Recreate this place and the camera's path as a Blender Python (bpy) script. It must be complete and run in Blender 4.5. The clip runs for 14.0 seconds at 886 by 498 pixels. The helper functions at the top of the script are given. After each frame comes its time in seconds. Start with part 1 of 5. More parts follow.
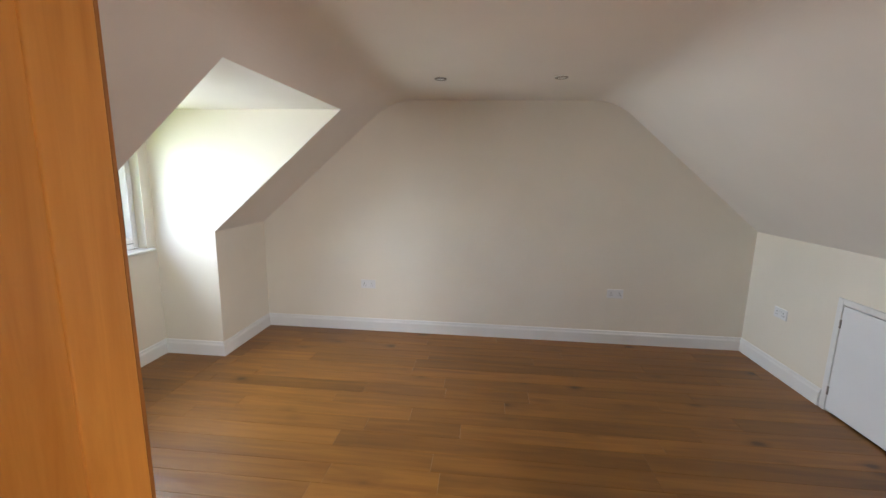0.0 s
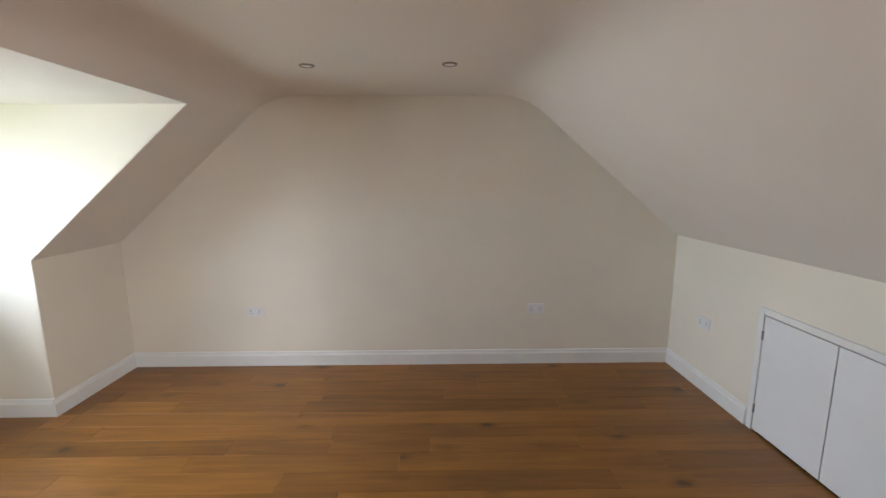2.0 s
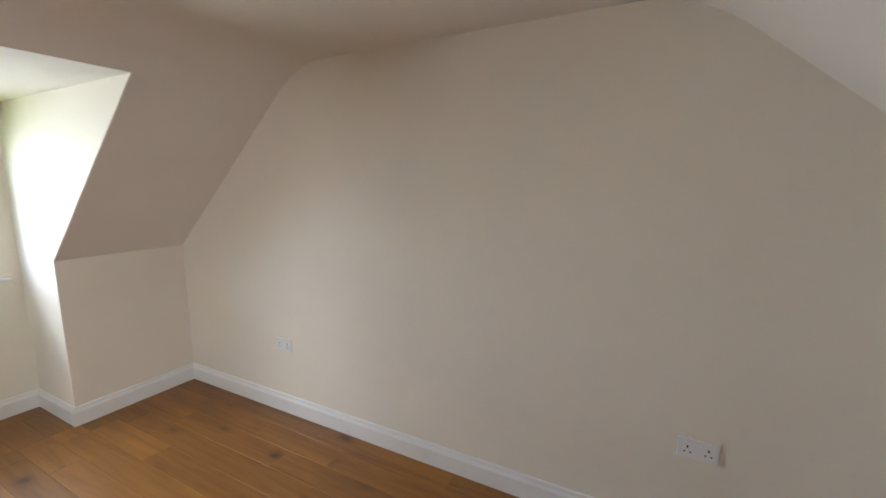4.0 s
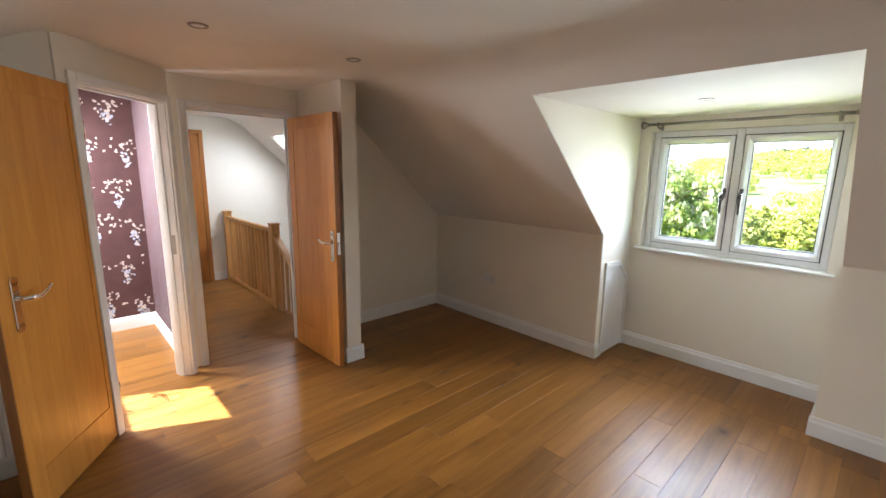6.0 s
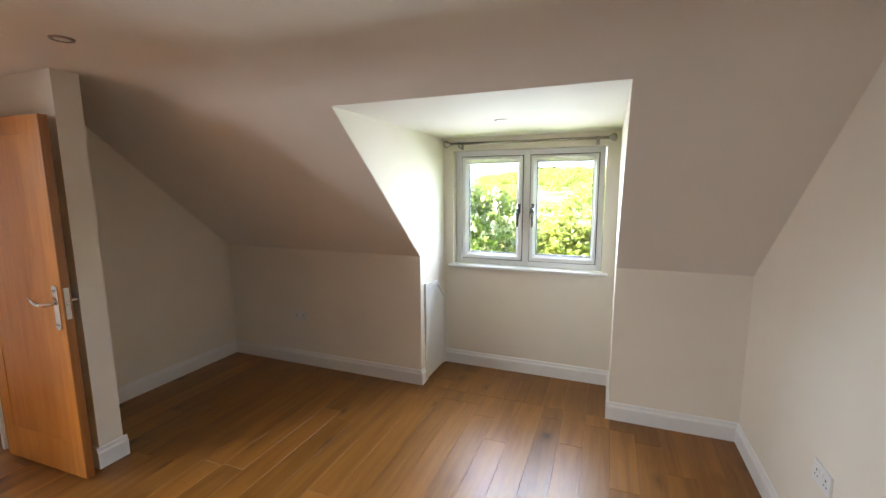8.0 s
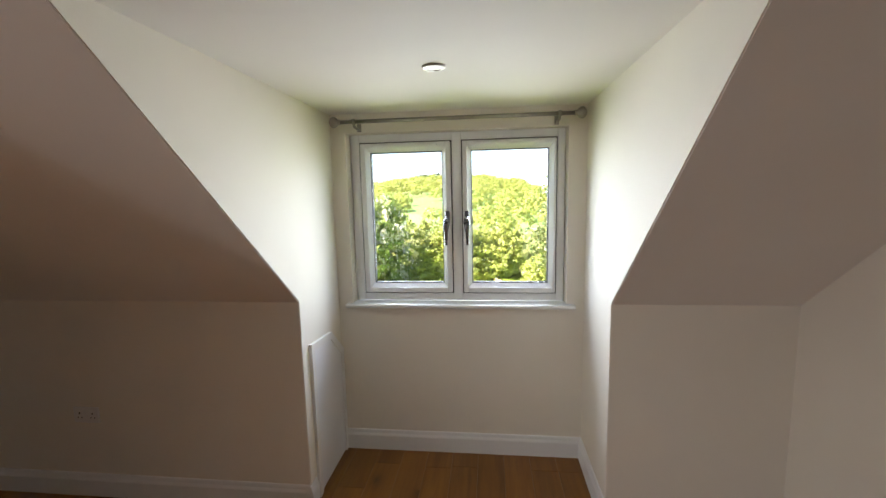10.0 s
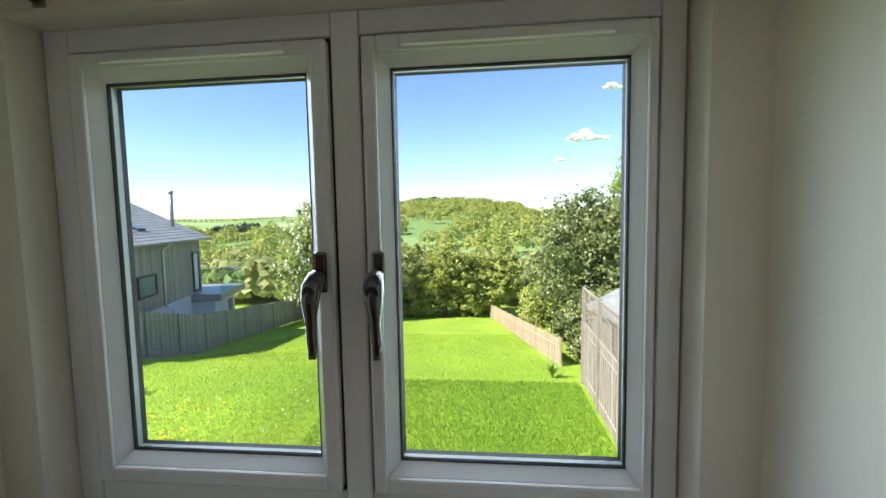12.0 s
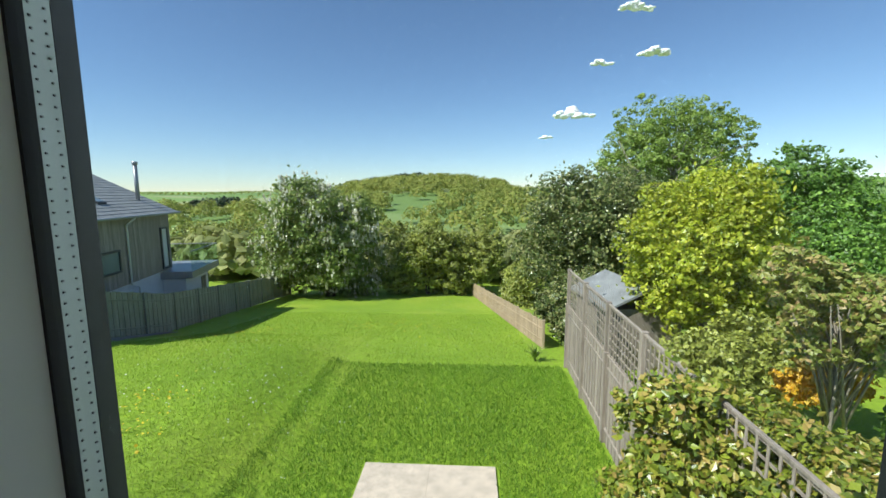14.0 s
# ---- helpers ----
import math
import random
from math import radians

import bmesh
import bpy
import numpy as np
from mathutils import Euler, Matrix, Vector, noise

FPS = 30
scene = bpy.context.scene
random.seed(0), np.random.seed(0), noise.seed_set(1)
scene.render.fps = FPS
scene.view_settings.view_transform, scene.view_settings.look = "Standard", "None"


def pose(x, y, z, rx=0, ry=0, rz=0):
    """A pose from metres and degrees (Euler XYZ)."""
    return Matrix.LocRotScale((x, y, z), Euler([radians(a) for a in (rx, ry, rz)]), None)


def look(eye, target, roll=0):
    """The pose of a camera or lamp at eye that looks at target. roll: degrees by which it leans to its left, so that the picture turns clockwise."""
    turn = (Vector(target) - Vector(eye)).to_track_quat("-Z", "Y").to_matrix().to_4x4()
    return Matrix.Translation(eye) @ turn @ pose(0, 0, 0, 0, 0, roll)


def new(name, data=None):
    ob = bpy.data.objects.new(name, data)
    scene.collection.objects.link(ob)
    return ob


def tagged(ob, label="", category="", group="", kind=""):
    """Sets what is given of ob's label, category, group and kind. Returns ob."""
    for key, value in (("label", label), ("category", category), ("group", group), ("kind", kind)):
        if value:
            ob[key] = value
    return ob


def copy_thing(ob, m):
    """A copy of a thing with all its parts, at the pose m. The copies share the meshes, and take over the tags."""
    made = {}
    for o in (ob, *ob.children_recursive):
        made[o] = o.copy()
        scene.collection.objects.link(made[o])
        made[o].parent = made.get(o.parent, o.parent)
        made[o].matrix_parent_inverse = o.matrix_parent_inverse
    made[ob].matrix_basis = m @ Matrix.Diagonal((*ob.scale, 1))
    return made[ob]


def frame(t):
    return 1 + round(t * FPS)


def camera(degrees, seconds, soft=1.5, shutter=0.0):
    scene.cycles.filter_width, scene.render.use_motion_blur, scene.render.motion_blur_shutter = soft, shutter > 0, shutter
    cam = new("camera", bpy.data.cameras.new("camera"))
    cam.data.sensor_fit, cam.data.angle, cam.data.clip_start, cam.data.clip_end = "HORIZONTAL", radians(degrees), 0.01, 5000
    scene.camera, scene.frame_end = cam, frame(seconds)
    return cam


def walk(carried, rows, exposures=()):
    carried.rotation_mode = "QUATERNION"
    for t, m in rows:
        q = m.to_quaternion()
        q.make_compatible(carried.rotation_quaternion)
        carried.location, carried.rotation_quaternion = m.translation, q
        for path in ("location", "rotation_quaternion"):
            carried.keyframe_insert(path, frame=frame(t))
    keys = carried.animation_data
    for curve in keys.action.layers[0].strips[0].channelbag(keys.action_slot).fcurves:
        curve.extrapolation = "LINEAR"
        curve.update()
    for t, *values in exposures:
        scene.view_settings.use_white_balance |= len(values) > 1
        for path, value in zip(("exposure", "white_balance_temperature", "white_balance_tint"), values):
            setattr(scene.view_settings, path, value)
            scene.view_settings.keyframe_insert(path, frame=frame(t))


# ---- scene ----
cam = camera(92.9, 14.0, soft=1.5, shutter=0.0)
PATH = [
    (0, (2.201, -3.974, 1.578), (2.003, -2.016, 1.224), 1.0),
    (0.5, (2.203, -3.886, 1.584), (2.27, -1.917, 1.239), 0.3),
    (1, (2.229, -3.809, 1.602), (2.386, -1.844, 1.268), -0.4),
    (1.5, (2.399, -3.667, 1.574), (2.48, -1.693, 1.26), -0.4),
    (2, (2.598, -3.452, 1.58), (2.625, -1.479, 1.253), -0.2),
    (2.2, (2.657, -3.324, 1.564), (2.695, -1.352, 1.231), -0.0),
    (4.5, (3.314, -1.438, 1.555), (1.861, -0.099, 1.244), 1.3),
    (5, (3.188, -1.071, 1.513), (1.3, -0.501, 1.182), 2.7),
    (5.5, (3.186, -0.812, 1.522), (1.288, -1.328, 1.16), 2.2),
    (6, (3.302, -0.62, 1.591), (1.956, -2.052, 1.217), 0.9),
    (6.5, (3.366, -0.586, 1.58), (2.332, -2.261, 1.225), -0.5),
    (7, (3.313, -0.571, 1.566), (2.018, -2.056, 1.222), -0.3),
    (7.5, (3.144, -0.593, 1.595), (1.468, -1.639, 1.285), 0.2),
    (8, (3.0, -0.832, 1.611), (1.159, -1.557, 1.324), -0.3),
    (8.2, (2.946, -0.918, 1.586), (1.078, -1.573, 1.305), -0.5),
    (10.3, (1.615, -1.315, 1.57), (-0.362, -1.467, 1.306), -1.1),
    (10.5, (1.433, -1.317, 1.561), (-0.546, -1.433, 1.299), -1.0),
    (11, (1.0, -1.243, 1.54), (-0.984, -1.371, 1.318), -1.2),
    (11.5, (0.575, -1.203, 1.515), (-1.409, -1.388, 1.344), -1.4),
    (12, (0.198, -1.227, 1.538), (-1.786, -1.429, 1.386), -1.1),
    (12.3, (0.01, -1.19, 1.544), (-1.962, -1.486, 1.384), -1.1),
    (12.5, (-0.084, -1.198, 1.554), (-2.066, -1.425, 1.408), -0.7),
    (13, (-0.272, -1.191, 1.544), (-2.255, -1.381, 1.368), -0.5),
    (13.5, (-0.412, -1.214, 1.561), (-2.394, -1.363, 1.344), -0.5),
    (14, (-0.428, -1.189, 1.557), (-2.407, -1.317, 1.294), -0.3),
]
EXPOSURES = [(0.0, 3.2, 6350, 12), (8.2, 3.2, 6300, 12), (10.3, 2.35, 6550, 16), (11.0, 2.05, 6400, 14), (11.5, 1.75, 6150, 11), (12.0, 1.25, 6150, 9), (12.5, 0.82, 6100, 6), (13.0, 0.58, 6050, 4), (14.0, 0.37, 5950, 3)]
walk(cam, [(t, look(eye, target, roll)) for t, eye, target, roll in PATH], EXPOSURES)

# ---- world and sun ----
SUN_ELEV, SUN_AZ = 47.0, -58.0          # azimuth of the sun in the plan, degrees from +x
sky_world = bpy.data.worlds.new("sky")
scene.world = sky_world
sky_world.use_nodes = True
wn = sky_world.node_tree
sky = wn.nodes.new("ShaderNodeTexSky")
sky.sky_type = "NISHITA"
sky.sun_disc = False
sky.sun_elevation = radians(SUN_ELEV)
sky.sun_rotation = radians(90 - SUN_AZ)
sky.air_density, sky.dust_density, sky.ozone_density = 0.92, 0.0, 3.4
wn.nodes["Background"].inputs["Strength"].default_value = 0.10
wn.links.new(sky.outputs["Color"], wn.nodes["Background"].inputs["Color"])

sun = bpy.data.lights.new("sun", "SUN")
sun.energy, sun.angle, sun.color = 4.8, radians(0.55), (1.0, 0.95, 0.86)
sun_ob = new("sun", sun)
sun_dir = Vector((math.cos(radians(SUN_ELEV)) * math.cos(radians(SUN_AZ)),
                  math.cos(radians(SUN_ELEV)) * math.sin(radians(SUN_AZ)), math.sin(radians(SUN_ELEV))))
sun_ob.matrix_world = look(sun_dir * 60, (0, 0, 0))

# daylight in the window openings: place, target, width, height, watts, spread, colour
for name, eye, target, wide, high, watts, spread, tint in (
        ("dormer_daylight", (-0.74, -1.49, 1.46), (1.0, -1.45, 1.00), 1.08, 0.84, 5.0, 116, (0.84, 0.94, 1.0)),
        ("landing_daylight", (0.80, -6.10, 1.95), (1.5, -6.0, 1.0), 0.62, 0.36, 4.5, 175, (0.95, 0.98, 1.0)),
        ("shower_daylight", (3.82, -5.22, 1.84), (3.2, -5.0, 0.9), 0.55, 0.40, 16, 175, (0.95, 0.98, 1.0))):
    lamp = bpy.data.lights.new(name, "AREA")
    lamp.shape, lamp.size, lamp.size_y, lamp.energy, lamp.color = "RECTANGLE", wide, high, watts, tint
    lamp.spread = radians(spread)
    new(name, lamp).matrix_world = look(eye, target)

# ---- materials ----


def nodes_of(name):
    m = bpy.data.materials.new(name)
    m.use_nodes = True
    t = m.node_tree
    return m, t, t.nodes["Principled BSDF"]


def add(t, kind, **inputs):
    n = t.nodes.new(kind)
    for k, v in inputs.items():
        n.inputs[k.replace("_", " ")].default_value = v
    return n


def ramp(t, fac, stops):
    r = t.nodes.new("ShaderNodeValToRGB")
    e = r.color_ramp.elements
    while len(e) < len(stops):
        e.new(0.5)
    for el, (p, c) in zip(e, stops):
        el.position, el.color = p, (*c, 1)
    t.links.new(fac, r.inputs["Fac"])
    return r


def coords(t, scale=(1, 1, 1), kind="Object"):
    c = t.nodes.new("ShaderNodeTexCoord")
    mp = t.nodes.new("ShaderNodeMapping")
    mp.inputs["Scale"].default_value = scale
    t.links.new(c.outputs[kind], mp.inputs["Vector"])
    return mp.outputs["Vector"]


def bump(t, b, height, strength, distance=0.01):
    n = add(t, "ShaderNodeBump", Strength=strength, Distance=distance)
    t.links.new(height, n.inputs["Height"])
    t.links.new(n.outputs["Normal"], b.inputs["Normal"])


def plain(name, color, rough=0.5, metal=0.0, vary=0.12, scale=6.0, grain=0.05, fine=180.0):
    """Painted or moulded surface: broad uneven tone, fine relief."""
    m, t, b = nodes_of(name)
    v = coords(t)
    n1 = add(t, "ShaderNodeTexNoise", Scale=scale, Detail=4.0)
    n2 = add(t, "ShaderNodeTexNoise", Scale=fine, Detail=2.0)
    t.links.new(v, n1.inputs["Vector"])
    t.links.new(v, n2.inputs["Vector"])
    lo = tuple(c * (1 - vary) for c in color)
    hi = tuple(min(1, c * (1 + vary * 0.6)) for c in color)
    r = ramp(t, n1.outputs["Fac"], [(0.3, lo), (0.7, hi)])
    t.links.new(r.outputs["Color"], b.inputs["Base Color"])
    b.inputs["Roughness"].default_value, b.inputs["Metallic"].default_value = rough, metal
    if grain:
        bump(t, b, n2.outputs["Fac"], grain, 0.003)
    return m


def wood(name, dark, light, rough=0.35, along=0, grain=22.0, knots=True, relief=0.12, kind="Object", per_object=0.3):
    """Timber with grain running along one axis, knots and a tone that differs from piece to piece."""
    m, t, b = nodes_of(name)
    info = t.nodes.new("ShaderNodeObjectInfo")
    shift = t.nodes.new("ShaderNodeVectorMath")
    shift.operation = "MULTIPLY_ADD"
    c = t.nodes.new("ShaderNodeTexCoord")
    t.links.new(info.outputs["Random"], shift.inputs[0])
    shift.inputs[1].default_value = (37.0, 91.0, 53.0)
    t.links.new(c.outputs[kind], shift.inputs[2])
    mp = t.nodes.new("ShaderNodeMapping")
    s = [grain, grain, grain]
    s[along] = grain * 0.07
    mp.inputs["Scale"].default_value = s
    t.links.new(shift.outputs[0], mp.inputs["Vector"])
    g = add(t, "ShaderNodeTexNoise", Scale=1.0, Detail=6.0, Roughness=0.65, Distortion=0.6)
    t.links.new(mp.outputs["Vector"], g.inputs["Vector"])
    base = ramp(t, g.outputs["Fac"], [(0.28, dark), (0.5, tuple((a + b_) / 2 for a, b_ in zip(dark, light))), (0.72, light)])
    col = base.outputs["Color"]
    broad = add(t, "ShaderNodeTexNoise", Scale=1.6, Detail=2.0)
    t.links.new(shift.outputs[0], broad.inputs["Vector"])
    hsv = t.nodes.new("ShaderNodeHueSaturation")
    val = t.nodes.new("ShaderNodeMapRange")
    val.inputs["To Min"].default_value, val.inputs["To Max"].default_value = 1 - per_object, 1 + per_object
    t.links.new(info.outputs["Random"], val.inputs["Value"])
    add2 = t.nodes.new("ShaderNodeMath")
    add2.operation = "MULTIPLY"
    bm_ = t.nodes.new("ShaderNodeMapRange")
    bm_.inputs["To Min"].default_value, bm_.inputs["To Max"].default_value = 0.75, 1.25
    t.links.new(broad.outputs["Fac"], bm_.inputs["Value"])
    t.links.new(val.outputs["Result"], add2.inputs[0])
    t.links.new(bm_.outputs["Result"], add2.inputs[1])
    t.links.new(add2.outputs[0], hsv.inputs["Value"])
    t.links.new(col, hsv.inputs["Color"])
    col = hsv.outputs["Color"]
    if knots:
        mk = t.nodes.new("ShaderNodeMapping")
        ks = [6.4, 6.4, 6.4]
        ks[along] = 3.4
        mk.inputs["Scale"].default_value = ks
        t.links.new(shift.outputs[0], mk.inputs["Vector"])
        wob = add(t, "ShaderNodeTexNoise", Scale=3.0, Detail=3.0)
        t.links.new(mk.outputs["Vector"], wob.inputs["Vector"])
        mixv = t.nodes.new("ShaderNodeMixRGB")
        mixv.inputs["Fac"].default_value = 0.16
        t.links.new(mk.outputs["Vector"], mixv.inputs["Color1"])
        t.links.new(wob.outputs["Color"], mixv.inputs["Color2"])
        k = add(t, "ShaderNodeTexVoronoi", Scale=1.0)
        t.links.new(mixv.outputs["Color"], k.inputs["Vector"])
        kr = ramp(t, k.outputs["Distance"], [(0.0, (0.95, 0.95, 0.95)), (0.08, (0.75, 0.75, 0.75)), (0.15, (0.28, 0.28, 0.28)), (0.30, (0, 0, 0))])
        pick = ramp(t, k.outputs["Color"], [(0.48, (0, 0, 0)), (0.53, (1, 1, 1))])
        mul = t.nodes.new("ShaderNodeMath")
        mul.operation = "MULTIPLY"
        t.links.new(kr.outputs["Color"], mul.inputs[0])
        t.links.new(pick.outputs["Color"], mul.inputs[1])
        mx = t.nodes.new("ShaderNodeMixRGB")
        mx.inputs["Color2"].default_value = (dark[0] * 0.25, dark[1] * 0.25, dark[2] * 0.3, 1)
        t.links.new(mul.outputs[0], mx.inputs["Fac"])
        t.links.new(col, mx.inputs["Color1"])
        col = mx.outputs["Color"]
    t.links.new(col, b.inputs["Base Color"])
    rr = t.nodes.new("ShaderNodeMapRange")
    rr.inputs["To Min"].default_value, rr.inputs["To Max"].default_value = rough * 0.8, rough * 1.3
    t.links.new(g.outputs["Fac"], rr.inputs["Value"])
    t.links.new(rr.outputs["Result"], b.inputs["Roughness"])
    bump(t, b, g.outputs["Fac"], relief, 0.002)
    return m


def leafy(name, lo, mid, hi, gloss=0.45, through_light=0.25):
    """Foliage whose tone differs from leaf to leaf."""
    m, t, b = nodes_of(name)
    geo = t.nodes.new("ShaderNodeNewGeometry")
    r = ramp(t, geo.outputs["Random Per Island"], [(0.0, lo), (0.55, mid), (1.0, hi)])
    v = coords(t)
    n = add(t, "ShaderNodeTexNoise", Scale=0.5, Detail=3.0)
    t.links.new(v, n.inputs["Vector"])
    hsv = t.nodes.new("ShaderNodeHueSaturation")
    mr = t.nodes.new("ShaderNodeMapRange")
    mr.inputs["To Min"].default_value, mr.inputs["To Max"].default_value = 0.65, 1.35
    t.links.new(n.outputs["Fac"], mr.inputs["Value"])
    t.links.new(mr.outputs["Result"], hsv.inputs["Value"])
    t.links.new(r.outputs["Color"], hsv.inputs["Color"])
    t.links.new(hsv.outputs["Color"], b.inputs["Base Color"])
    b.inputs["Roughness"].default_value = gloss
    tr = t.nodes.new("ShaderNodeBsdfTranslucent")
    t.links.new(hsv.outputs["Color"], tr.inputs["Color"])
    mx = t.nodes.new("ShaderNodeMixShader")
    mx.inputs["Fac"].default_value = through_light
    t.links.new(b.outputs["BSDF"], mx.inputs[1])
    t.links.new(tr.outputs["BSDF"], mx.inputs[2])
    t.links.new(mx.outputs["Shader"], t.nodes["Material Output"].inputs["Surface"])
    return m


def glass(name, tint=(1, 1, 1)):
    """Thin clear pane: mostly lets light through, with a mirror gloss at grazing angles."""
    m, t, b = nodes_of(name)
    tr = t.nodes.new("ShaderNodeBsdfTransparent")
    tr.inputs["Color"].default_value = (*tint, 1)
    gl = add(t, "ShaderNodeBsdfGlossy", Roughness=0.02)
    lw = add(t, "ShaderNodeLayerWeight", Blend=0.5)
    pw = t.nodes.new("ShaderNodeMath")
    pw.operation = "POWER"
    pw.inputs[1].default_value = 5.0
    t.links.new(lw.outputs["Facing"], pw.inputs[0])
    fr = t.nodes.new("ShaderNodeMapRange")
    fr.inputs["To Min"].default_value, fr.inputs["To Max"].default_value = 0.012, 0.6
    t.links.new(pw.outputs[0], fr.inputs["Value"])
    mx = t.nodes.new("ShaderNodeMixShader")
    t.links.new(fr.outputs["Result"], mx.inputs["Fac"])
    t.links.new(tr.outputs["BSDF"], mx.inputs[1])
    t.links.new(gl.outputs["BSDF"], mx.inputs[2])
    t.links.new(mx.outputs["Shader"], t.nodes["Material Output"].inputs["Surface"])
    return m


def lawn_material():
    m, t, b = nodes_of("lawn")
    v = coords(t)
    n1 = add(t, "ShaderNodeTexNoise", Scale=0.35, Detail=5.0)
    n2 = add(t, "ShaderNodeTexNoise", Scale=9.0, Detail=6.0, Roughness=0.7)
    for n in (n1, n2):
        t.links.new(v, n.inputs["Vector"])
    a = ramp(t, n1.outputs["Fac"], [(0.3, (0.21, 0.34, 0.016)), (0.55, (0.28, 0.41, 0.022)), (0.8, (0.36, 0.45, 0.04))])
    f = ramp(t, n2.outputs["Fac"], [(0.3, (0.6, 0.6, 0.6)), (0.7, (1.2, 1.2, 1.1))])
    mx = t.nodes.new("ShaderNodeMixRGB")
    mx.blend_type, mx.inputs["Fac"].default_value = "MULTIPLY", 1.0
    t.links.new(a.outputs["Color"], mx.inputs["Color1"])
    t.links.new(f.outputs["Color"], mx.inputs["Color2"])
    # fields and hedged meadows far beyond the garden
    geo = t.nodes.new("ShaderNodeNewGeometry")
    sep = t.nodes.new("ShaderNodeSeparateXYZ")
    t.links.new(geo.outputs["Position"], sep.inputs[0])
    far = t.nodes.new("ShaderNodeMapRange")
    far.inputs["From Min"].default_value, far.inputs["From Max"].default_value = -38, -60
    t.links.new(sep.outputs["X"], far.inputs["Value"])
    cell = add(t, "ShaderNodeTexVoronoi", Scale=0.006)
    t.links.new(v, cell.inputs["Vector"])
    fc = ramp(t, cell.outputs["Color"], [(0.2, (0.15, 0.23, 0.05)), (0.5, (0.22, 0.34, 0.07)), (0.62, (0.17, 0.26, 0.06)), (0.85, (0.34, 0.36, 0.16))])
    mf = t.nodes.new("ShaderNodeMixRGB")
    t.links.new(far.outputs["Result"], mf.inputs["Fac"])
    t.links.new(mx.outputs["Color"], mf.inputs["Color1"])
    t.links.new(fc.outputs["Color"], mf.inputs["Color2"])
    t.links.new(mf.outputs["Color"], b.inputs["Base Color"])
    b.inputs["Roughness"].default_value = 0.8
    bump(t, b, n2.outputs["Fac"], 0.5, 0.05)
    return m


M_WALL = plain("cream_wall_paint", (0.80, 0.75, 0.655), 0.75, vary=0.04, scale=1.5, grain=0.10, fine=220)
M_CEIL = plain("ceiling_paint", (0.80, 0.76, 0.71), 0.8, vary=0.04, scale=1.2, grain=0.10, fine=200)
M_GLOSS = plain("white_gloss_paint", (0.80, 0.80, 0.79), 0.28, vary=0.03, scale=5, grain=0.03, fine=90)
M_DOORW = plain("white_door_paint", (0.80, 0.81, 0.83), 0.42, vary=0.03, scale=3, grain=0.03, fine=120)
M_UPVC = plain("window_upvc", (0.80, 0.80, 0.80), 0.25, vary=0.03, scale=8, grain=0.02, fine=60)
M_RUBBER = plain("black_gasket", (0.015, 0.015, 0.017), 0.55)
M_SPACER = plain("spacer_bar", (0.20, 0.22, 0.205), 0.6, 0.1, vary=0.05)
M_CHROME = plain("chrome", (0.78, 0.77, 0.75), 0.14, 1.0, vary=0.05, grain=0.01)
M_DARKCHROME = plain("dark_chrome", (0.17, 0.17, 0.18), 0.08, 1.0, vary=0.1, grain=0.01)
M_STEEL = plain("brushed_steel", (0.34, 0.31, 0.28), 0.32, 1.0, vary=0.15, scale=30)
M_PLASTIC = plain("white_plastic", (0.78, 0.78, 0.78), 0.3, vary=0.02, grain=0.0)
M_DARK = plain("dark_recess", (0.02, 0.02, 0.02), 0.7)
M_RAD = plain("radiator_enamel", (0.78, 0.78, 0.77), 0.35, vary=0.03, grain=0.02)
M_FLOOR = wood("oak_floor", (0.165, 0.064, 0.0110), (0.315, 0.136, 0.0250), 0.34, 0, 16, True, 0.06, per_object=0.19)
M_SUBFLOOR = plain("floor_joint", (0.06, 0.028, 0.010), 0.8)
M_DOOR = wood("oak_veneer", (0.50, 0.195, 0.032), (0.66, 0.30, 0.062), 0.30, 2, 26, False, 0.05, per_object=0.04)
M_DOOREDGE = wood("oak_lipping", (0.27, 0.10, 0.022), (0.42, 0.17, 0.04), 0.4, 2, 30, False, 0.05, per_object=0.04)
M_OAK = wood("oak_balustrade", (0.36, 0.17, 0.05), (0.55, 0.29, 0.10), 0.38, 2, 30, False, 0.06, per_object=0.1)
M_PLUM = plain("plum_wallpaper", (0.082, 0.034, 0.034), 0.6, vary=0.15, scale=9, grain=0.05)
M_PETAL = plain("wallpaper_blossom", (0.60, 0.52, 0.47), 0.55, vary=0.2, scale=30)
M_PETALB = plain("wallpaper_blue_blossom", (0.45, 0.50, 0.62), 0.5, vary=0.2, scale=30)
M_LANDING = plain("landing_wall_paint", (0.80, 0.78, 0.73), 0.75, vary=0.03, scale=1.5, grain=0.08)
M_GLASS = glass("pane_glass")
M_GLASSG = glass("balcony_glass", (0.86, 0.94, 0.92))
M_GROUND = lawn_material()

# ---- builders ----


def box(bm, x0, x1, y0, y1, z0, z1, bevel=0.0, m=None):
    r = bmesh.ops.create_cube(bm, size=1.0)
    mat = Matrix.Translation(((x0 + x1) / 2, (y0 + y1) / 2, (z0 + z1) / 2)) @ Matrix.Diagonal((abs(x1 - x0), abs(y1 - y0), abs(z1 - z0), 1))
    vs = r["verts"]
    bmesh.ops.transform(bm, matrix=mat, verts=vs)
    if bevel:
        es = list({e for v in vs for e in v.link_edges})
        out = bmesh.ops.bevel(bm, geom=es, offset=bevel, segments=2, profile=0.5, affect="EDGES")
        vs = list({v for f in out["faces"] for v in f.verts} | {v for v in vs if v.is_valid})
        vs = [v for v in vs if v.is_valid]
    if m is not None:
        bmesh.ops.transform(bm, matrix=m, verts=vs)
    return vs


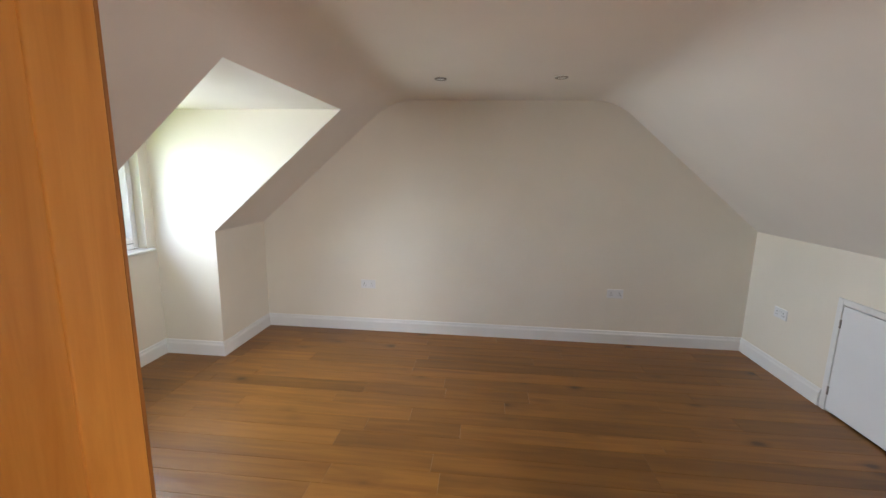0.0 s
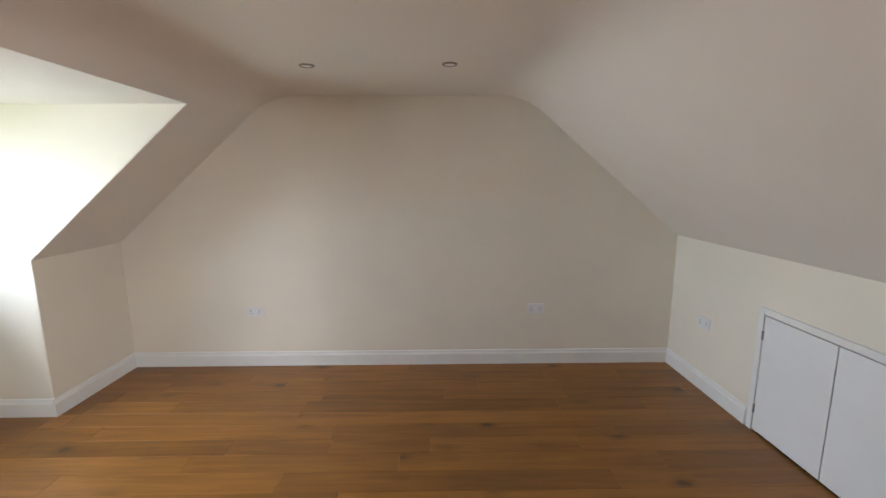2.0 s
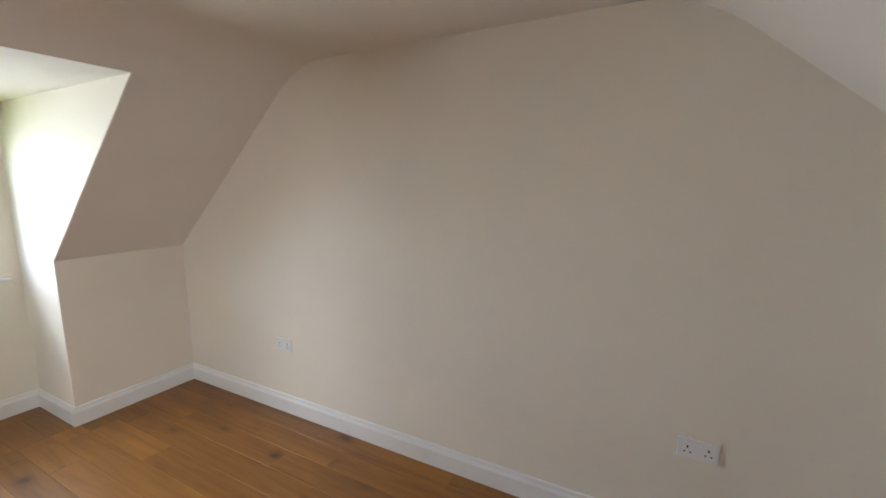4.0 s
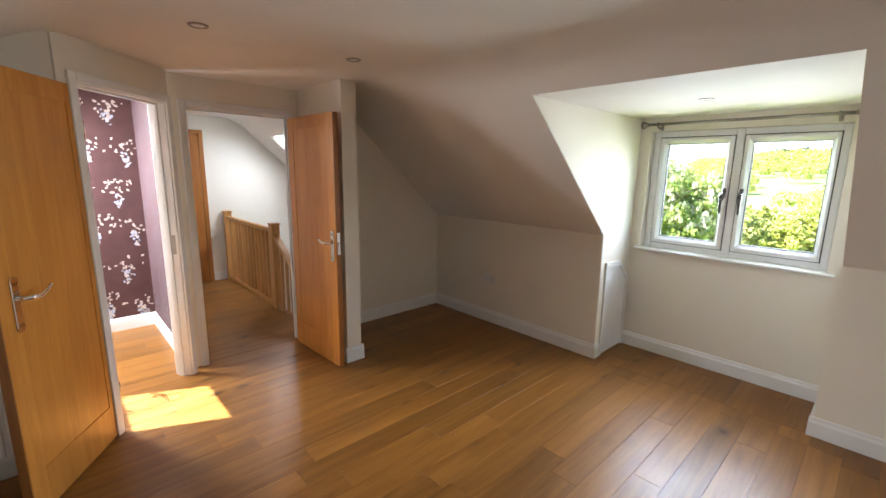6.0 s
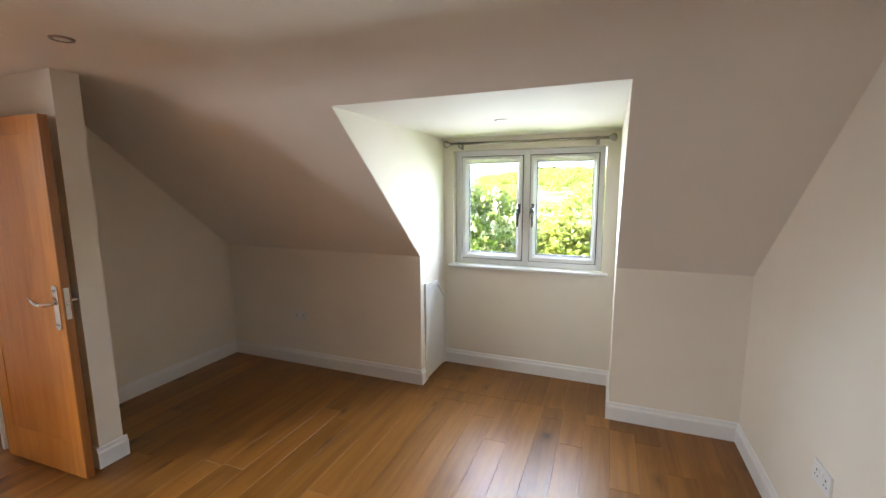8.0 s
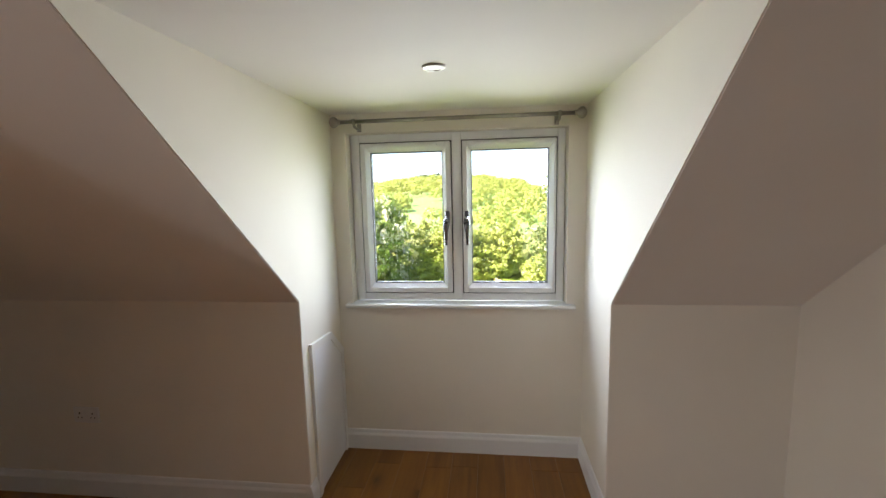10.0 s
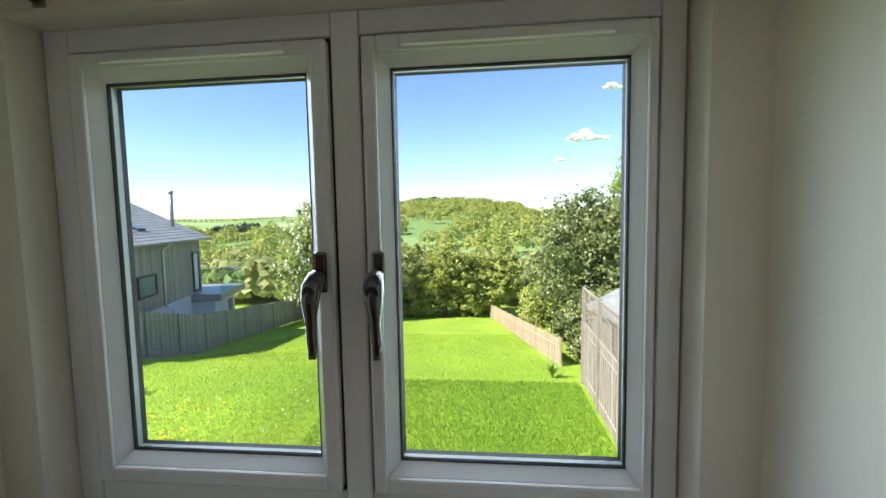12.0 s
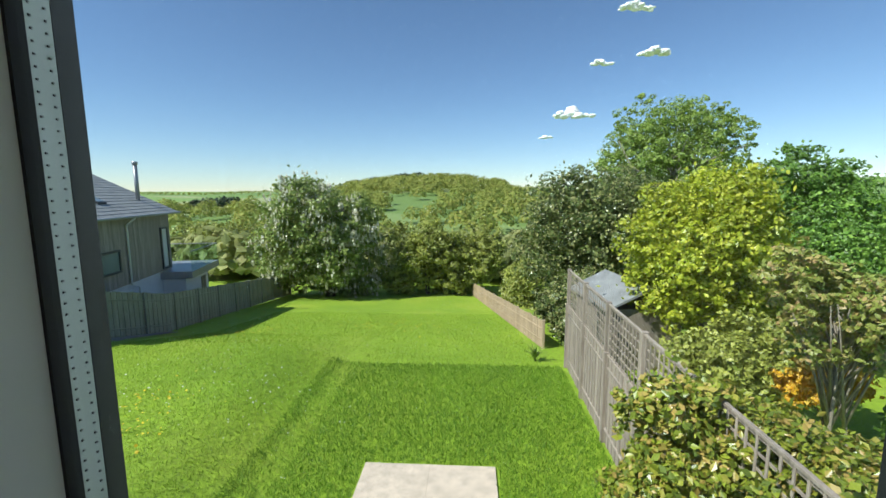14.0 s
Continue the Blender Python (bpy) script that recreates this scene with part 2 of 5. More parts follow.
def prism(bm, outline, axis, a, b, m=None):
    """A flat outline pushed from a to b along an axis: 'x' takes (y, z), 'y' takes (x, z), 'z' takes (x, y)."""
    def at(p, s):
        return {"x": (s, p[0], p[1]), "y": (p[0], s, p[1]), "z": (p[0], p[1], s)}[axis]
    lo = [bm.verts.new(at(p, a)) for p in outline]
    hi = [bm.verts.new(at(p, b)) for p in outline]
    n = len(outline)
    bm.faces.new(lo)
    bm.faces.new(hi[::-1])
    for i in range(n):
        bm.faces.new((lo[i], hi[i], hi[(i + 1) % n], lo[(i + 1) % n]))
    bmesh.ops.recalc_face_normals(bm, faces=bm.faces[:])
    if m is not None:
        bmesh.ops.transform(bm, matrix=m, verts=lo + hi)


def tube(bm, pts, radii, sides=10, caps=True):
    """A round bar along points with a radius at each."""
    rings = []
    for i, p in enumerate(pts):
        p = Vector(p)
        d = (Vector(pts[min(i + 1, len(pts) - 1)]) - Vector(pts[max(i - 1, 0)])).normalized()
        u = d.orthogonal().normalized() if i == 0 else (rings[-1][1] - d * rings[-1][1].dot(d)).normalized()
        w = d.cross(u)
        rad = radii[i] if hasattr(radii, "__len__") else radii
        rings.append(([bm.verts.new(p + rad * (math.cos(a) * u + math.sin(a) * w)) for a in (2 * math.pi * k / sides for k in range(sides))], u))
    for (r0, _), (r1, _) in zip(rings, rings[1:]):
        for k in range(sides):
            f = bm.faces.new((r0[k], r0[(k + 1) % sides], r1[(k + 1) % sides], r1[k]))
            f.smooth = True
    if caps:
        bm.faces.new(rings[0][0][::-1])
        bm.faces.new(rings[-1][0])


def lathe(bm, profile, m=None, sides=24):
    """A turned shape from (radius, height) pairs round z."""
    rings = [[bm.verts.new((r * math.cos(2 * math.pi * k / sides), r * math.sin(2 * math.pi * k / sides), h)) for k in range(sides)] for r, h in profile]
    for r0, r1 in zip(rings, rings[1:]):
        for k in range(sides):
            f = bm.faces.new((r0[k], r0[(k + 1) % sides], r1[(k + 1) % sides], r1[k]))
            f.smooth = True
    bm.faces.new(rings[0][::-1])
    bm.faces.new(rings[-1])
    if m is not None:
        bmesh.ops.transform(bm, matrix=m, verts=[v for r in rings for v in r])


def mesh_of(name, bm, material):
    me = bpy.data.meshes.new(name)
    bm.normal_update()
    bm.to_mesh(me)
    bm.free()
    if material:
        me.materials.append(material)
    return me


def part(name, bm, material, parent, label=""):
    ob = new(name, mesh_of(name, bm, material))
    ob.parent = parent
    return tagged(ob, label)


def thing(name, label, category, m=None, group="", kind=""):
    ob = new(name)
    ob.empty_display_size = 0.1
    if m is not None:
        ob.matrix_world = m
    return tagged(ob, label, category, group, kind)


def solid(name, bm, material, label, category="", kind="structure", group=""):
    return tagged(new(name, mesh_of(name, bm, material)), label, category, group, kind)


def one_box(*a, **k):
    bm = bmesh.new()
    box(bm, *a, **k)
    return bm

# ---- plan of the loft ----
W, H = 4.60, 2.23                 # width between the knee walls, height of the flat ceiling
KL, KR = 1.075, 1.115             # heights of the two knee walls
BACK, END = -4.24, -7.0           # back wall of the bedroom, end wall of the landing
D0, D1 = -2.21, -0.77             # cheeks of the dormer
DX, DZ, DR = -0.53, 2.037, 1.087  # dormer: window wall, ceiling, where it meets the slope


def bend(p, q, r, n=14):
    return [tuple((1 - t) ** 2 * a + 2 * t * (1 - t) * b + t * t * c for a, b, c in zip(p, q, r)) for t in (i / n for i in range(n + 1))]


def slope_l(x):
    return KL + (DZ - KL) / DR * x


def slope_r(x):
    return KR + (H - KR) / (W - 3.29) * (W - x)


PROFILE = [(0, KL), (0.72, slope_l(0.72)), (1.03, slope_l(1.03)), (DR, DZ)] + bend((1.15, slope_l(1.15)), (1.305, H), (1.52, H)) \
    + bend((3.08, H), (3.29, H), (3.46, slope_r(3.46))) + [(3.55, slope_r(3.55)), (4.0, slope_r(4.0)), (W, KR)]

# wall outline under the roof, for cross walls
UNDER = [(-0.12, -0.3), (-0.12, KL - 0.05)] + [(x, z + 0.06) for x, z in PROFILE] + [(W + 0.12, KR - 0.05), (W + 0.12, -0.3)]


def clip_under(x0, x1, z0=-0.3, lift=0.06):
    """The part of a cross wall between two x, up into the roof."""
    def top(x):
        for (a, za), (b, zb) in zip(PROFILE, PROFILE[1:]):
            if a <= x <= b:
                return za + (zb - za) * (x - a) / (b - a)
        return KL if x < 0 else KR
    xs = [x0] + [x for x, _ in PROFILE if x0 < x < x1] + [x1]
    return [(x0, z0)] + [(x, top(x) + lift) for x in xs] + [(x1, z0)]


# gable wall
bm = bmesh.new()
prism(bm, UNDER, "y", 0.0, 0.14)
solid("wall_gable", bm, M_WALL, "cream painted plaster gable wall under the roof slopes", "wall")

# ceiling with both slopes; holes for the dormer and two roof windows
bm = bmesh.new()
YS = [0.0, D1 + 0.004, D0 - 0.004, -4.30, -4.88, -5.53, -5.75, -6.45, END]
for (xa, za), (xb, zb) in zip(PROFILE, PROFILE[1:]):
    nx, nz = -(zb - za), xb - xa
    ln = math.hypot(nx, nz)
    nx, nz = nx / ln * 0.11, nz / ln * 0.11
    for y1, y0 in zip(YS, YS[1:]):
        xm, ym = (xa + xb) / 2, (y0 + y1) / 2
        if xm < DR and D0 < ym < D1:
            continue
        if 0.72 < xm < 1.03 and -6.45 < ym < -5.75:
            continue
        if 3.55 < xm < 4.0 and -5.53 < ym < -4.88:
            continue
        prism(bm, [(xa, za), (xb, zb), (xb + nx, zb + nz), (xa + nx, za + nz)], "y", y0, y1)
box(bm, -0.70, DR, D0 - 0.1, D1 + 0.1, DZ, DZ + 0.1)
solid("ceiling", bm, M_CEIL, "off-white painted loft ceiling with sloping sides", "ceiling")

# knee walls
bm = bmesh.new()
box(bm, -0.12, 0, D1 + 0.004, 0, -0.3, KL + 0.02)
solid("wall_knee_dormer_a", bm, M_WALL, "low cream plaster knee wall beside the dormer", "wall")
bm = bmesh.new()
box(bm, -0.12, 0, END, D0 - 0.004, -0.3, KL + 0.02)
solid("wall_knee_dormer_b", bm, M_WALL, "low cream plaster knee wall beneath the roof slope", "wall")
bm = bmesh.new()
CY0, CY1, CZ = -2.02, -1.02, 0.757
box(bm, W, W + 0.12, CY1, 0, -0.3, KR + 0.02)
box(bm, W, W + 0.12, END, CY0, -0.3, KR + 0.02)
box(bm, W, W + 0.12, CY0, CY1, CZ, KR + 0.02)
solid("wall_knee_eaves", bm, M_WALL, "low cream knee wall with an eaves cupboard opening", "wall")
bm = bmesh.new()
box(bm, W + 0.09, W + 0.12, CY0, CY1, -0.3, CZ)
solid("wall_eaves_back", bm, M_DARK, "dark back of the eaves cupboard", "wall")

# dormer cheeks and window wall
WY0, WY1, WZ0, WZ1 = -2.122, -0.868, 0.935, 1.928
for name, ya, yb in (("wall_dormer_cheek_a", D1, D1 + 0.1), ("wall_dormer_cheek_b", D0 - 0.1, D0)):
    bm = bmesh.new()
    prism(bm, [(-0.70, -0.3), (-0.003, -0.3), (-0.003, KL + 0.004), (DR, DZ + 0.004), (-0.70, DZ + 0.004)], "y", ya, yb)
    solid(name, bm, M_WALL, "cream painted cheek wall of the dormer", "wall")
bm = bmesh.new()
box(bm, -0.70, DX, D0, WY0, -0.3, DZ)
box(bm, -0.70, DX, WY1, D1, -0.3, DZ)
box(bm, -0.70, DX, WY0, WY1, -0.3, WZ0 - 0.02)
box(bm, -0.70, DX, WY0, WY1, WZ1, DZ)
solid("wall_window", bm, M_WALL, "cream plaster wall around the dormer window", "wall")

# back of the bedroom: alcove wall, stub beside the door, pier, slanted doorway wall, radiator wall
BX0, BX1, HEAD = 1.73, 2.49, 2.0
bm = bmesh.new()
prism(bm, clip_under(-0.12, 1.70), "y", BACK - 0.10, BACK)
prism(bm, clip_under(1.70, 2.52, HEAD + 0.03), "y", BACK - 0.10, BACK)
prism(bm, clip_under(2.52, 2.62), "y", BACK - 0.10, BACK)
solid("wall_back", bm, M_WALL, "cream plaster back wall with a doorway to the landing", "wall")
bm = bmesh.new()
box(bm, 1.50, 1.63, BACK, -3.53, -0.3, H + 0.03)
solid("wall_stub", bm, M_WALL, "short cream wall stub beside the open door", "wall")

NOSE = Vector((2.61, -4.16, 0))
UA = Vector((0.687, 0.727, 0)).normalized()
DIAG = Matrix.Translation(NOSE) @ Matrix.Rotation(math.atan2(UA.y, UA.x), 4, "Z")   # local x along the wall, -y beyond it
A0, A1 = 0.055, 0.755
bm = bmesh.new()
box(bm, 0.0, A0 - 0.025, -0.10, 0, -0.3, H + 0.05, m=DIAG)
box(bm, A1 + 0.025, 0.86, -0.10, 0, -0.3, H + 0.05, m=DIAG)
box(bm, A0 - 0.025, A1 + 0.025, -0.10, 0, HEAD + 0.025, H + 0.05, m=DIAG)
solid("wall_slanted", bm, M_WALL, "slanted cream wall with the shower room doorway", "wall")
bm = bmesh.new()
prism(bm, clip_under(3.21, W + 0.12), "y", -3.65, -3.53)
solid("wall_radiator", bm, M_WALL, "cream wall behind the radiator under the slope", "wall")

# landing and shower room shells
bm = bmesh.new()
box(bm, 2.50, 2.62, END, BACK - 0.10, -0.3, H + 0.03)
solid("wall_landing_side", bm, M_LANDING, "white wall between landing and shower room", "wall")
bm = bmesh.new()
prism(bm, UNDER, "y", END - 0.14, END)
solid("wall_landing_end", bm, M_LANDING, "white end wall of the landing", "wall")
bm = bmesh.new()
prism(bm, clip_under(2.62, W), "y", -5.68, -5.58)
solid("wall_shower_back", bm, M_PLUM, "shower room wall in dark plum floral wallpaper", "wall")
bm = bmesh.new()
box(bm, 2.622, 2.632, -5.58, -4.36, 0, H)
solid("wall_shower_side", bm, M_PLUM, "shower room wall in striped plum wallpaper", "wall")

# floors: dark bed under the boards; stairwell left open
bm = bmesh.new()
box(bm, -0.70, W + 0.12, BACK - 0.10, 0.14, -0.30, -0.018)
box(bm, 1.46, W + 0.12, END, BACK - 0.10, -0.30, -0.018)
floor = solid("floor", bm, M_SUBFLOOR, "oak plank floor with knots and dark joints", "floor")
bm = bmesh.new()
box(bm, -0.12, 1.46, END, BACK - 0.10, -2.75, -2.65)
solid("floor_stairwell", bm, M_FLOOR, "floor at the bottom of the stairwell", "floor")

# skirting boards


def skirting(a, b, side, h=0.125, t=0.018):
    """A moulded skirting board from a to b; side is +1 when the room lies to the left of a->b."""
    a, b = Vector((*a, 0)), Vector((*b, 0))
    d = b - a
    m = Matrix.Translation(a) @ Matrix.Rotation(math.atan2(d.y, d.x), 4, "Z")
    s = side
    prof = [(0, 0), (s * t, 0), (s * t, h - 0.035), (s * t * 0.85, h - 0.028), (s * t * 0.62, h - 0.02), (s * t * 0.5, h - 0.006), (s * t * 0.3, h), (0, h)]
    bm = bmesh.new()
    prism(bm, prof, "x", 0, d.length, m)
    return solid("baseboard", bm, M_GLOSS, "white gloss moulded skirting board along the wall", "skirting board")


skirting((W, 0), (0, 0), 1)
skirting((0, 0), (0, D1 - 0.018), 1)
skirting((0.0, D1), (DX, D1), 1)
skirting((DX, D1), (DX, D0), 1)
skirting((0, D0 - 0.0), (0, BACK), 1)
skirting((-0.06, D0), (0.018, D0), 1)
skirting((0, BACK), (1.50, BACK), 1)
skirting((1.50, BACK), (1.50, -3.53), 1)
skirting((1.482, -3.53), (1.648, -3.53), 1)
skirting((1.63, -3.53), (1.63, BACK), 1)
skirting((W, -3.53), (W, CY0 - 0.06), 1)
skirting((W, CY1 + 0.06), (W, 0), 1)
skirting((3.25, -3.53), (W, -3.53), 1)
skirting((4.6, -5.58), (2.632, -5.58), -1)
skirting((2.632, -5.58), (2.632, -4.40), -1)
skirting((2.50, BACK - 0.16), (2.50, END), -1)
skirting((1.75, END), (1.46, END), -1)

# ---- dormer window ----
win = thing("window_1", "white casement window with two sashes and chrome handles", "window", kind="structure")
FX0, FX1 = -0.665, -0.600
bm = bmesh.new()
FY0, FY1, FZ0, FZ1 = WY0 + 0.005, WY1 - 0.005, WZ0, WZ1
SL, SR = (-2.058, -1.522), (-1.455, -0.922)      # sash outer edges
SZ0, SZ1 = 0.985, 1.876
for y0, y1, z0, z1 in ((FY0, SL[0] - 0.006, FZ0, FZ1), (SR[1] + 0.006, FY1, FZ0, FZ1), (SL[1] + 0.006, SR[0] - 0.006, FZ0, FZ1)):
    box(bm, FX0, FX1, y0, y1, z0, z1, 0.004)
for y0, y1 in (SL, SR):
    box(bm, FX0 + 0.002, FX1 - 0.002, y0 - 0.006, y1 + 0.006, FZ0, SZ0 - 0.006, 0.003)
    box(bm, FX0 + 0.002, FX1 - 0.002, y0 - 0.006, y1 + 0.006, SZ1 + 0.006, FZ1, 0.003)
part("window_frame", bm, M_UPVC, win)
bm = bmesh.new()
box(bm, FX0 + 0.012, FX1 - 0.012, SL[0] - 0.008, SL[1] + 0.008, SZ0 - 0.008, SZ0 - 0.001)
for y0, y1 in (SL, SR):
    for a, b in ((y0 - 0.006, y0 + 0.001), (y1 - 0.001, y1 + 0.006)):
        box(bm, FX0 + 0.010, FX1 - 0.010, a, b, SZ0 - 0.006, SZ1 + 0.006)
    for a, b in ((SZ0 - 0.006, SZ0 + 0.001), (SZ1 - 0.001, SZ1 + 0.006)):
        box(bm, FX0 + 0.010, FX1 - 0.010, y0, y1, a, b)
part("frame_seal", bm, M_RUBBER, win, "black rubber seal round the sashes")
bm = bmesh.new()
box(bm, -0.605, -0.488, -2.160, -0.820, WZ0 - 0.024, WZ0, 0.009)
part("window_sill", bm, M_GLOSS, win, "white painted sill board with a rounded nose")
PANES = ((-2.003, -1.575), (-1.405, -0.961))
PZ0, PZ1 = 1.040, 1.824
for (y0, y1), (p0, p1) in zip((SL, SR), PANES):
    bm = bmesh.new()
    xa, xb = FX0 + 0.004, FX1 + 0.012
    box(bm, xa, xb, y0, p0 - 0.021, SZ0, SZ1, 0.006)
    box(bm, xa, xb, p1 + 0.021, y1, SZ0, SZ1, 0.006)
    box(bm, xa, xb, p0 - 0.023, p1 + 0.023, SZ0, PZ0 - 0.021, 0.006)
    box(bm, xa, xb, p0 - 0.023, p1 + 0.023, PZ1 + 0.021, SZ1, 0.006)
    sash = part("sash", bm, M_UPVC, win)
    # sloped glazing bead, gasket, spacer bar, pane
    def ring(i0, i1, xa, xb, grow0, grow1):
        b2 = bmesh.new()
        yy, zz = (p0, p1), (PZ0, PZ1)
        def loop(x, g):
            return [b2.verts.new(v) for v in ((x, yy[0] - g, zz[0] - g), (x, yy[1] + g, zz[0] - g), (x, yy[1] + g, zz[1] + g), (x, yy[0] - g, zz[1] + g))]
        a_, b_, c_, d_ = loop(xa, i0), loop(xb, i1), loop(xb, grow1), loop(xa, grow0)
        for q, r in ((a_, b_), (b_, c_), (c_, d_), (d_, a_)):
            for k in range(4):
                b2.faces.new((q[k], q[(k + 1) % 4], r[(k + 1) % 4], r[k]))
        bmesh.ops.recalc_face_normals(b2, faces=b2.faces[:])
        return b2
    part("glazing_bead", ring(0.001, 0.020, -0.622, -0.596, 0.026, 0.026), M_UPVC, sash)
    part("gasket", ring(-0.004, -0.001, -0.628, -0.622, 0.012, 0.012), M_RUBBER, sash, "black glazing gasket")
    part("spacer_bar", ring(-0.0015, -0.0015, -0.644, -0.629, 0.010, 0.010), M_SPACER, sash, "perforated metal spacer bar between the panes")
    holes = bmesh.new()
    for k in range(int((PZ1 - PZ0) / 0.006)):
        z = PZ0 + 0.004 + k * 0.006
        for yy, sg in ((p0, 1), (p1, -1)):
            for xx in (-0.6405, -0.6325):
                box(holes, xx - 0.0005, xx + 0.0005, yy + sg * 0.0012, yy + sg * 0.0022, z - 0.0005, z + 0.0005)
    part("spacer_holes", holes, M_DARK, sash, "row of tiny dark vent holes")
    part("outer_gasket", ring(-0.004, -0.001, -0.655, -0.645, 0.012, 0.012), M_RUBBER, sash, "black outer glazing gasket")
    for x in (-0.626, -0.647):
        bm = bmesh.new()
        box(bm, x - 0.0015, x + 0.0015, p0 - 0.012, p1 + 0.012, PZ0 - 0.012, PZ1 + 0.012)
        pane = part("pane", bm, M_GLASS, sash)
        pane.visible_shadow = False
    bm = bmesh.new()
    mid = (y0 + y1) / 2
    box(bm, xb - 0.002, xb + 0.012, mid - 0.19, mid + 0.19, SZ1 - 0.026, SZ1 - 0.008, 0.004)
    part("trickle_vent", bm, M_UPVC, sash, "slim white trickle vent")
# handles: an oval back plate, a bent neck with a lock button and a hanging blade


def window_handle(y, lean):
    h = bmesh.new()
    x = FX1 + 0.010
    box(h, x, x + 0.010, y - 0.013, y + 0.013, 1.395, 1.475, 0.005)
    plate = part("handle_plate", h, M_DARKCHROME, win, "dark chrome handle back plate")
    h = bmesh.new()
    tube(h, [(x + 0.008, y, 1.430), (x + 0.030, y, 1.428), (x + 0.046, y + lean * 0.25, 1.412), (x + 0.052, y + lean * 0.6, 1.385),
             (x + 0.050, y + lean * 0.8, 1.350), (x + 0.045, y + lean, 1.310), (x + 0.047, y + lean, 1.278)],
         [0.013, 0.016, 0.019, 0.0165, 0.0100, 0.0098, 0.0075], 16)
    part("lever", h, M_DARKCHROME, plate, "polished chrome window lever")
    h = bmesh.new()
    lathe(h, [(0.0115, 0), (0.0115, 0.006), (0.004, 0.007)], Matrix.Translation((x + 0.058, y + lean * 0.4, 1.405)) @ Matrix.Rotation(radians(90), 4, "Y"), 14)
    part("lock_button", h, M_DARK, plate, "black key lock button")


window_handle(-1.546, -0.006)
window_handle(-1.432, 0.004)

# curtain pole
pole = thing("curtain_pole", "brushed steel curtain pole with ball finials above the window", "curtain pole")
bm = bmesh.new()
tube(bm, [(-0.425, -2.11, 1.975), (-0.425, -0.86, 1.975)], 0.011, 14)
part("pole", bm, M_STEEL, pole)
for y, s in ((-2.11, -1), (-0.86, 1)):
    bm = bmesh.new()
    lathe(bm, [(0.013, 0.0), (0.017, 0.004), (0.013, 0.010), (0.020, 0.016), (0.029, 0.028), (0.031, 0.038), (0.027, 0.050), (0.016, 0.058), (0.006, 0.061)],
          Matrix.Translation((-0.425, y, 1.975)) @ Matrix.Rotation(radians(-90 * s), 4, "X"), 20)
    part("finial", bm, M_STEEL, pole)
for y in (-2.035, -0.935):
    bm = bmesh.new()
    tube(bm, [(DX, y, 1.945), (-0.47, y, 1.945), (-0.432, y, 1.952), (-0.425, y, 1.968)], 0.007, 10)
    box(bm, DX, DX + 0.006, y - 0.012, y + 0.012, 1.934, 1.980, 0.002)
    lathe(bm, [(0.016, -0.008), (0.016, 0.008)], Matrix.Translation((-0.425, y, 1.975)) @ Matrix.Rotation(radians(90), 4, "X"), 16)
    part("bracket", bm, M_STEEL, pole)

# ---- doors ----


def lever_set(parent, x, z, face, toward):
    """Long chrome plate with a curved lever; face: +1 or -1 side of the leaf, toward: way the lever points along x."""
    s = face
    y0 = s * 0.020
    b = bmesh.new()
    box(b, x - 0.020, x + 0.020, min(y0, y0 + s * 0.008), max(y0, y0 + s * 0.008), z - 0.13, z + 0.075, 0.0035)
    lathe(b, [(0.020, -0.004), (0.020, 0.004)], Matrix.Translation((x, y0 + s * 0.004, z + 0.075)) @ Matrix.Rotation(radians(90), 4, "X"), 18)
    lathe(b, [(0.020, -0.004), (0.020, 0.004)], Matrix.Translation((x, y0 + s * 0.004, z - 0.13)) @ Matrix.Rotation(radians(90), 4, "X"), 18)
    plate = part("handle_plate", b, M_CHROME, parent, "rounded chrome handle plate")
    b = bmesh.new()
    yy = y0 + s * 0.008
    tube(b, [(x, yy, z), (x, yy + s * 0.035, z), (x + toward * 0.012, yy + s * 0.048, z - 0.001), (x + toward * 0.06, yy + s * 0.048, z - 0.005),
             (x + toward * 0.105, yy + s * 0.046, z + 0.010), (x + toward * 0.138, yy + s * 0.044, z + 0.026)], [0.011, 0.011, 0.012, 0.011, 0.009, 0.006], 12)
    part("lever", b, M_CHROME, plate, "curved chrome lever handle")


